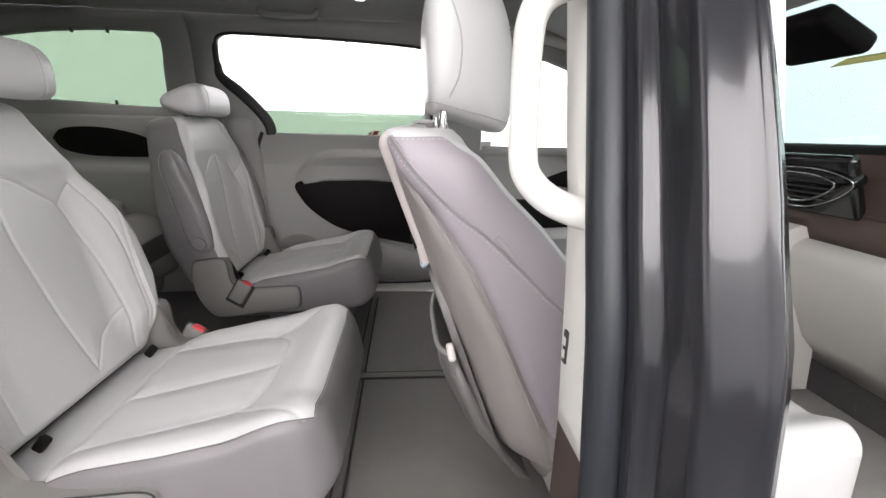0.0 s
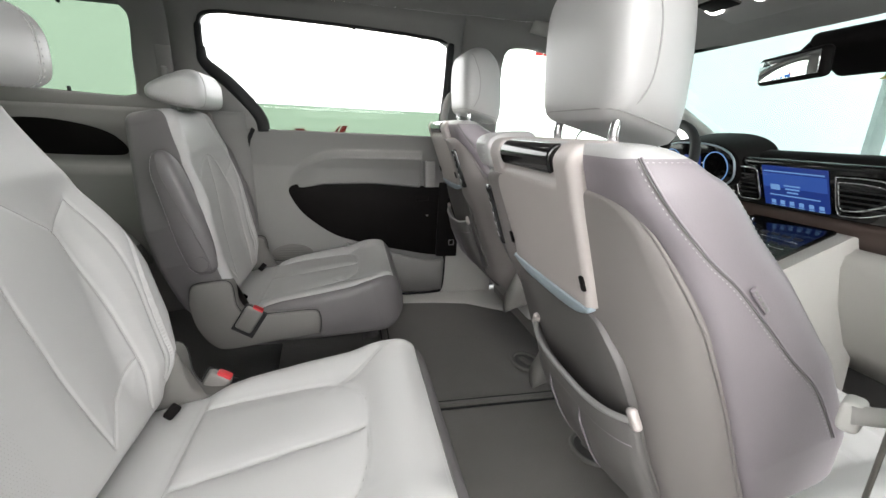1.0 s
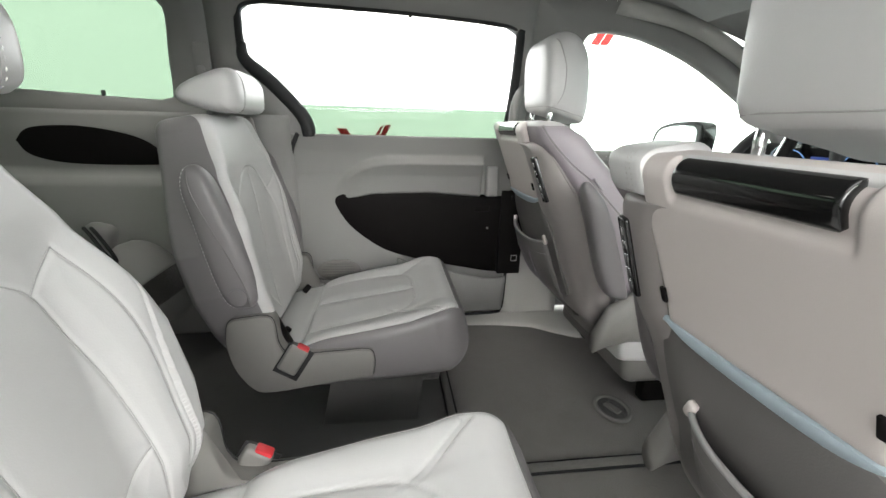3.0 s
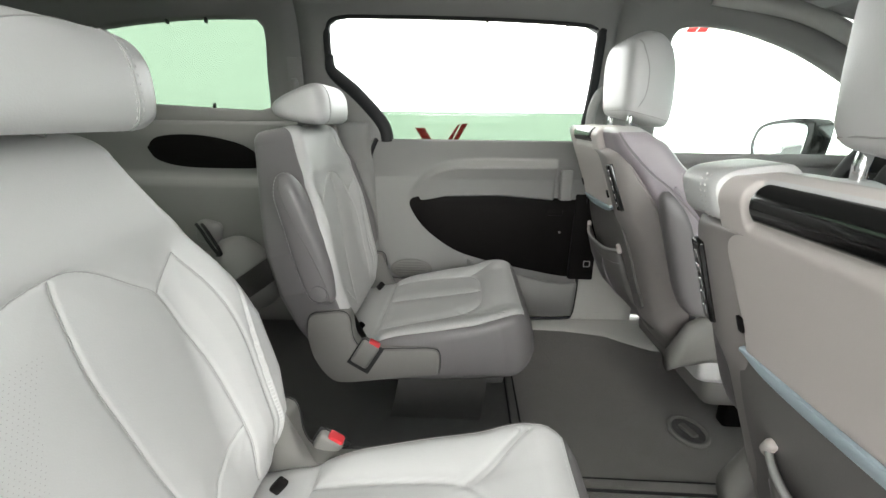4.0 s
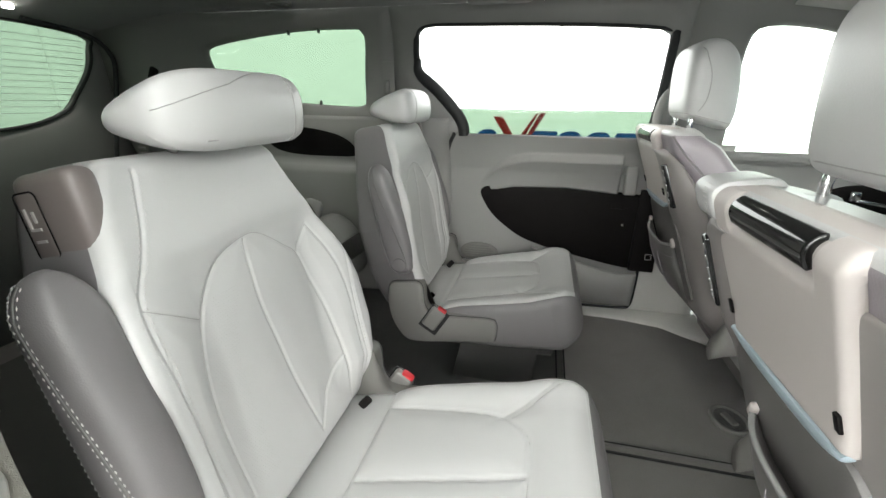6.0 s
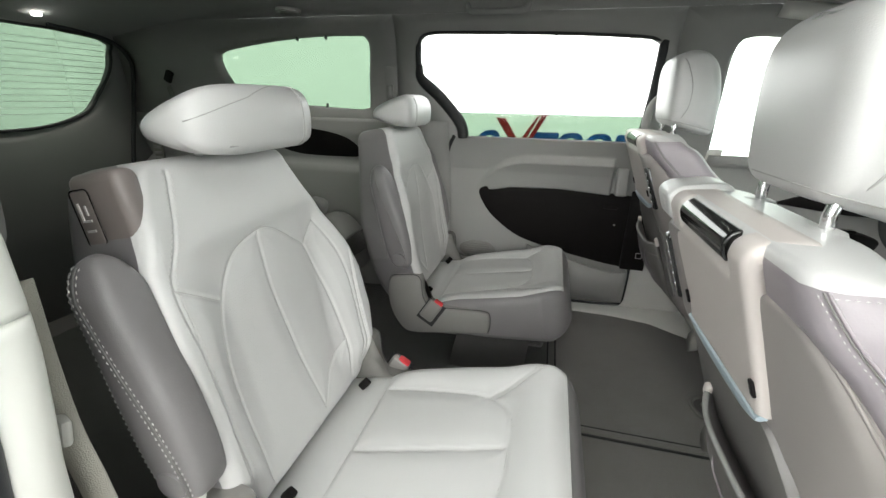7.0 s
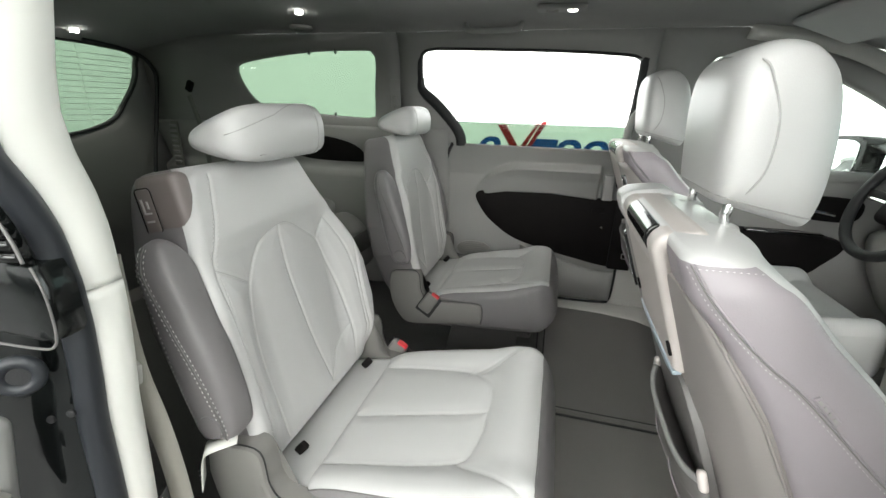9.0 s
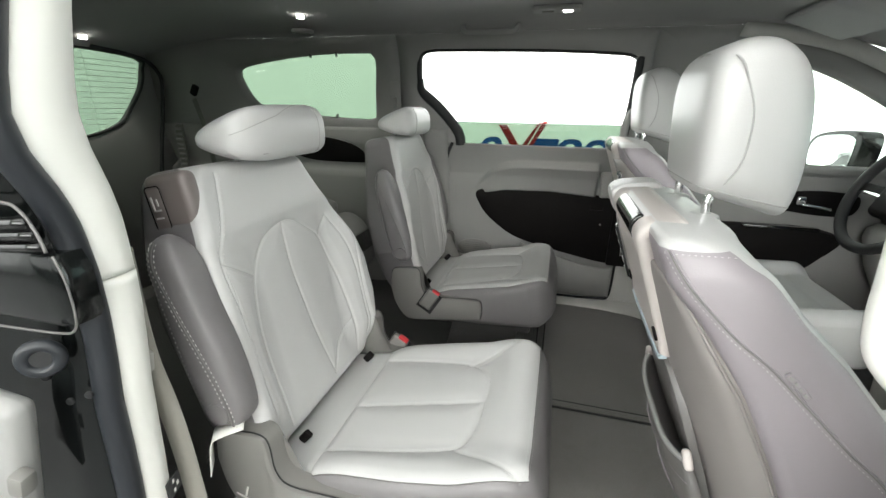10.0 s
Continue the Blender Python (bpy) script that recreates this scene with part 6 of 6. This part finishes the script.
air_vent(rounded(0.085, 0.118, 0.018), 0.150, ((0.96, 0.0),))
air_vent(flat([(0.075, 0.054), (0.0, 0.056), (-0.06, 0.050), (-0.108, 0.034), (-0.118, 0.020), (-0.105, 0.002), (-0.06, -0.028), (0.0, -0.054), (0.04, -0.062), (0.075, -0.058), (0.078, 0.0), (0.075, 0.054)], 5)[:-1], -0.195, ((0.70, 0.014), (0.97, 0.0)))
CL = DS @ pose(0.90, 0.385, 0.69, 0, -12)
oval = [(0.185 * math.copysign(abs(math.cos(g)) ** 0.75, math.cos(g)), 0.080 * math.copysign(abs(math.sin(g)) ** 0.75, math.sin(g))) for g in np.linspace(0, 2 * math.pi, 49)[:-1]]
cl = part("instrument_hood", plate([(1.07 * a, 1.10 * b) for a, b in oval], lambda y, z, d: CL @ Vector((-0.055 + d, y, z)), 0.16, 0.016), BLACK, dash)
part("dial_glass", plate(oval, lambda y, z, d: CL @ Vector((-0.058 + d, y, z)), 0.008, 0.002), GLOSSBLACK, cl)
v, f = tube([CL @ Vector((-0.060, y, z)) for y, z in oval], 0.0035, 6, closed=True)
link("chrome_rim", v, f, SATIN, cl)
for y in (-0.105, 0.105):
    v, f = tube([CL @ Vector((-0.060, y + 0.052 * math.cos(a), 0.052 * math.sin(a))) for a in np.linspace(0, 2 * math.pi, 29)[:-1]], 0.0018, 6, closed=True)
    link("dial_ring", v, f, SCREENPALE, cl)
part("display", boxed((0.004, 0.075, 0.07), CL @ Matrix.Translation((-0.060, 0, 0)), 0.001), SCREEN, cl)
# steering wheel
sw = thing("steering_wheel", (0.78, 0.40, 0.655), "black leather steering wheel with chrome spokes", "steering wheel")
SWM = Matrix.Rotation(radians(-68), 4, "Y")
v, f = tube([SWM @ Vector((0.178 * math.cos(a), 0.178 * math.sin(a), 0)) for a in np.linspace(0, 2 * math.pi, 49)[:-1]], 0.0165, 12, closed=True)
link("rim", v, f, RUBBER, sw)
part("hub", boxed((0.13, 0.15, 0.05), SWM @ Matrix.Translation((-0.01, 0, -0.02)), 0.03, 4), BLACK, sw)
for a in (0, 180, 270):
    part("spoke", boxed((0.13, 0.035, 0.014), SWM @ Matrix.Rotation(radians(a + 90), 4, "Z") @ Matrix.Translation((0.10, 0, -0.008)), 0.005, 2), BLACK, sw)
    part("spoke_trim", boxed((0.09, 0.010, 0.006), SWM @ Matrix.Rotation(radians(a + 90), 4, "Z") @ Matrix.Translation((0.10, 0.014, 0.002)), 0.002), CHROME, sw)
v, f = tube([SWM @ Vector((0, 0, -0.04)), SWM @ Vector((0.0, 0, -0.28))], 0.035, 14)
link("column", v, f, BLACK, sw)
# centre console
con = thing("centre_console", (0.86, 0, 0.0), "pale centre console with black control panel", "console")
CC = Matrix.Translation((-0.75, 0, 0))
v, f = loft([[CC @ Vector((x, y, z)) for x, z in ((0.62, 0.02), (0.60, 0.30), (0.66, 0.43), (0.90, 0.53), (1.0, 0.50), (1.05, 0.02))] for y in (-0.15, -0.145, -0.05, 0.05, 0.145, 0.15)])
link("body", v, f, TRIMLOW, con, smooth=False)
PN = CC @ pose(0.765, 0, 0.490, 0, -22)
pn = part("control_panel", boxed((0.24, 0.25, 0.014), PN, 0.02, 3), GLOSSBLACK, con, "glossy black control panel")
part("shift_knob", disc(0.027, 0.025, PN @ Matrix.Translation((0.04, 0.085, 0.018)), 28, 0.004), CHROME, pn)
for i in range(5):
    for j in range(3):
        part("button", boxed((0.012, 0.024, 0.006), PN @ Matrix.Translation((-0.06 + 0.045 * j, 0.045 - 0.034 * i, 0.006)), 0.002), RUBBER, pn)
    v, f = tube([PN @ Vector((-0.085 + 0.045 * (i % 3), 0.055, 0.010)), PN @ Vector((-0.085 + 0.045 * (i % 3), -0.11, 0.010))], 0.0012, 6)
    if i < 3:
        link("chrome_line", v, f, CHROME, pn)
part("bin_slot", boxed((0.02, 0.11, 0.035), CC @ pose(0.615, 0.02, 0.36, 0, 14), 0.008, 2), BLACK, con)
part("bin_slot", boxed((0.02, 0.11, 0.035), CC @ pose(0.603, 0.02, 0.30, 0, 5), 0.008, 2), BLACK, con)

flat_box("firewall", (1.22, -0.82, -0.06), (1.26, 0.82, 0.60), CARPETD, "dark carpeted panel ahead of the front footwells", "firewall")

# windscreen, pillars beside it and roof front
rings = []
for u in np.linspace(0, 1, 14):
    row = []
    for t in np.linspace(-1, 1, 21):
        x = 1.66 - 0.78 * u - 0.12 * t * t * (1 - 0.3 * u)
        row.append(Vector((x, t * (0.74 - 0.10 * u), 0.70 + 0.37 * u - 0.02 * t * t)))
    rings.append(row)
v, f = loft(rings, closed=False)
v2 = [q + Vector((0.004, 0, 0.004)) for q in v]
n = len(v)
ob = link("windscreen", v + v2, f + [tuple(n + q for q in g[::-1]) for g in f], WINDSCREEN)
ob.visible_shadow = False
tagged(ob, "slanted windscreen pane with a pale green tint", "windscreen", "", "structure")
for side in (1, -1):
    path = curve([(0.36, 0.655, 1.155), (0.60, 0.655, 1.115), (0.80, 0.665, 1.04), (1.05, 0.685, 0.91), (1.30, 0.70, 0.78), (1.52, 0.71, 0.66)], 6)
    v, f = tube([(x, side * y, z) for x, y, z in path], 0.026, 12)
    tagged(link("windscreen_pillar", v, f, TRIMLOW), "grey trim along the windscreen pillar", "pillar trim", "", "structure")
sb = part("mirror_shroud", boxed((0.16, 0.22, 0.05), pose(0.95, -0.10, 1.0, 0, 25), 0.018, 3), BLACK)
tagged(sb, "black sensor housing at the top of the windscreen", "housing")
rv = thing("rear_view_mirror", (0.84, 0.0, 0.962), "frameless black inside mirror below the windscreen top", "mirror")
RM = pose(0, 0, 0, 0, -4, -16)
part("shell", boxed((0.03, 0.245, 0.074), RM, 0.014, 4), BLACK, rv)
part("glass", boxed((0.004, 0.222, 0.054), RM @ Matrix.Translation((-0.0138, 0, 0)), 0.001), MIRROR, rv)
v, f = tube([(0.01, 0, 0.02), (0.05, 0, 0.06)], 0.012, 10)
link("arm", v, f, BLACK, rv)
lab = part("windscreen_label", boxed((0.002, 0.16, 0.05), pose(1.10, -0.13, 0.955, 0, 62), 0.0), YELLOW)
tagged(lab, "yellow notice label on the windscreen", "label")
oc = thing("overhead_console", (0.64, 0.0, 1.118), "grey overhead console with two lit lamps", "console")
part("body", boxed((0.22, 0.24, 0.04), pose(0, 0, 0, 0, 12), 0.016, 4), TRIM, oc)
part("switch_recess", boxed((0.05, 0.09, 0.01), pose(-0.05, 0.02, -0.025, 0, 12), 0.004), BLACK, oc)
for y in (-0.06, 0.075):
    part("lamp_lens", boxed((0.03, 0.035, 0.008), pose(-0.01, y, -0.024, 0, 12), 0.003), LEDWHITE, oc)
for side in (1, -1):
    vz = thing("sun_visor", (0.52, side * 0.38, 1.135), "grey cloth sun visor folded up", "sun visor")
    part("panel", boxed((0.18, 0.36, 0.02), pose(0, 0, 0, 0, 20), 0.009, 3), HEAD, vz)

# ---- floor details ----
st = part("floor_joint", boxed((0.54, 0.026, 0.008), Matrix.Translation((0.07, 0.012, 0.002)), 0.002), CARPET)
tagged(st, "carpeted joint strip between the floor bin lids", "floor trim", "", "trim")
for y in (-0.004, 0.028):
    ln = part("floor_gap", boxed((0.54, 0.005, 0.006), Matrix.Translation((0.07, y, 0.002)), 0.001), RUBBER)
    tagged(ln, "dark gap beside the floor joint strip", "floor trim", "", "trim")
for y0, y1 in ((0.04, 0.66), (-0.66, -0.02)):
    jt = part("floor_strip", boxed((0.020, y1 - y0, 0.012), Matrix.Translation((-0.203, (y0 + y1) / 2, 0.004)), 0.003), SEATGREY)
    for dx in (-0.013, 0.013):
        part("strip_gap", boxed((0.006, y1 - y0, 0.008), Matrix.Translation((-0.203 + dx, (y0 + y1) / 2, 0.003)), 0.001), RUBBER, jt)
    tagged(jt, "dark edge strip of the floor bin lid", "floor trim", "", "trim")
for y, x in ((0.20, 0.26), (-0.215, 0.26)):
    lp = thing("bin_latch", (x, y, 0.0), "recessed grey latch ring in the floor lid", "latch")
    path = [Vector((0.045 * math.cos(a), 0.055 * math.sin(a), 0.006)) for a in np.linspace(0, 2 * math.pi, 29)[:-1]]
    v, f = tube(path, 0.006, 8, closed=True)
    link("ring", v, f, GREYPL, lp)
    part("recess", disc(0.042, 0.006, pose(0, 0, 0.002) @ Matrix.Diagonal((1, 1.2, 1, 1)), 24), CARPETD, lp)
    part("tab", boxed((0.02, 0.05, 0.008), pose(0, 0, 0.008, 0, 0, 20), 0.003), GREYPL, lp)
# folded third row at the far side
t3 = thing("third_row_cushion", (-1.13, 0.60, 0.24), "folded two-tone grey third-row cushion with a belt buckle", "cushion")


def egg(u0, u1, grow=1.0):
    """A slice of the cushion's egg shape along its slanting axis."""
    a, b = Vector((-0.075, 0, 0.150)), Vector((0.085, 0, -0.085))
    w = (b - a).normalized()
    e = w.cross(Vector((0, 1, 0)))
    rings = []
    for u in [float(q) for q in np.linspace(u0, u1, 14)]:
        r = grow * 0.094 * max(0.0, 1 - abs(2 * u - 1) ** 2.6) ** 0.5 + 0.004
        rings.append([a.lerp(b, u) + r * (math.cos(math.pi * g / 12) * e + 0.95 * math.sin(math.pi * g / 12) * Vector((0, 1, 0))) for g in range(24)])
    return loft(rings)


for name, u0, u1, grow, mat, label in (("cushion_top", 0.0, 0.50, 1.0, TRIM, "lighter grey top panel"), ("cushion_band", 0.49, 0.76, 1.01, CARPETD, "dark grey band"), ("cushion_foot", 0.75, 1.0, 1.0, TRIMDARK, "grey lower panel")):
    v, f = egg(u0, u1, grow)
    link(name, v, f, mat, t3, label)
part("mount", boxed((0.085, 0.06, 0.085), pose(-0.11, 0.0, 0.18, 0, 14), 0.028, 5), TRIM, t3)
for k in range(2):
    v, f = tube(curve([(-0.13 + 0.02 * k, -0.035, 0.215), (-0.10 + 0.02 * k, -0.060, 0.20), (-0.065 + 0.02 * k, -0.075, 0.155), (-0.045 + 0.01 * k, -0.075, 0.125), (-0.055, -0.065, 0.115)], 6), 0.0055, 8)
    link("belt_stalk", v, f, RUBBER, t3)
db = thing("pillar_belt", (-0.92, 0.672, 0.90), "grey seat belt guide on the far rear pillar", "seat belt")
part("guide", boxed((0.022, 0.02, 0.05), Matrix(), 0.008, 3), TRIM, db)
part("track", boxed((0.05, 0.008, 0.16), pose(0, 0.014, 0.01), 0.004), TRIM, db)
dr = thing("rear_belt", (-1.93, 0.60, 0.885), "grey third-row seat belt at the rear pillar", "seat belt")
v, f = ribbon([(0.0, 0.01, 0.02), (0.06, -0.01, -0.12), (0.10, -0.03, -0.30)], (0.012, 0.0, 0.005), 0.002)
link("webbing", v, f, WEBGREY, dr)
part("anchor", boxed((0.03, 0.02, 0.05), pose(0, 0.02, 0.06, 0, 30), 0.005), BLACK, dr)
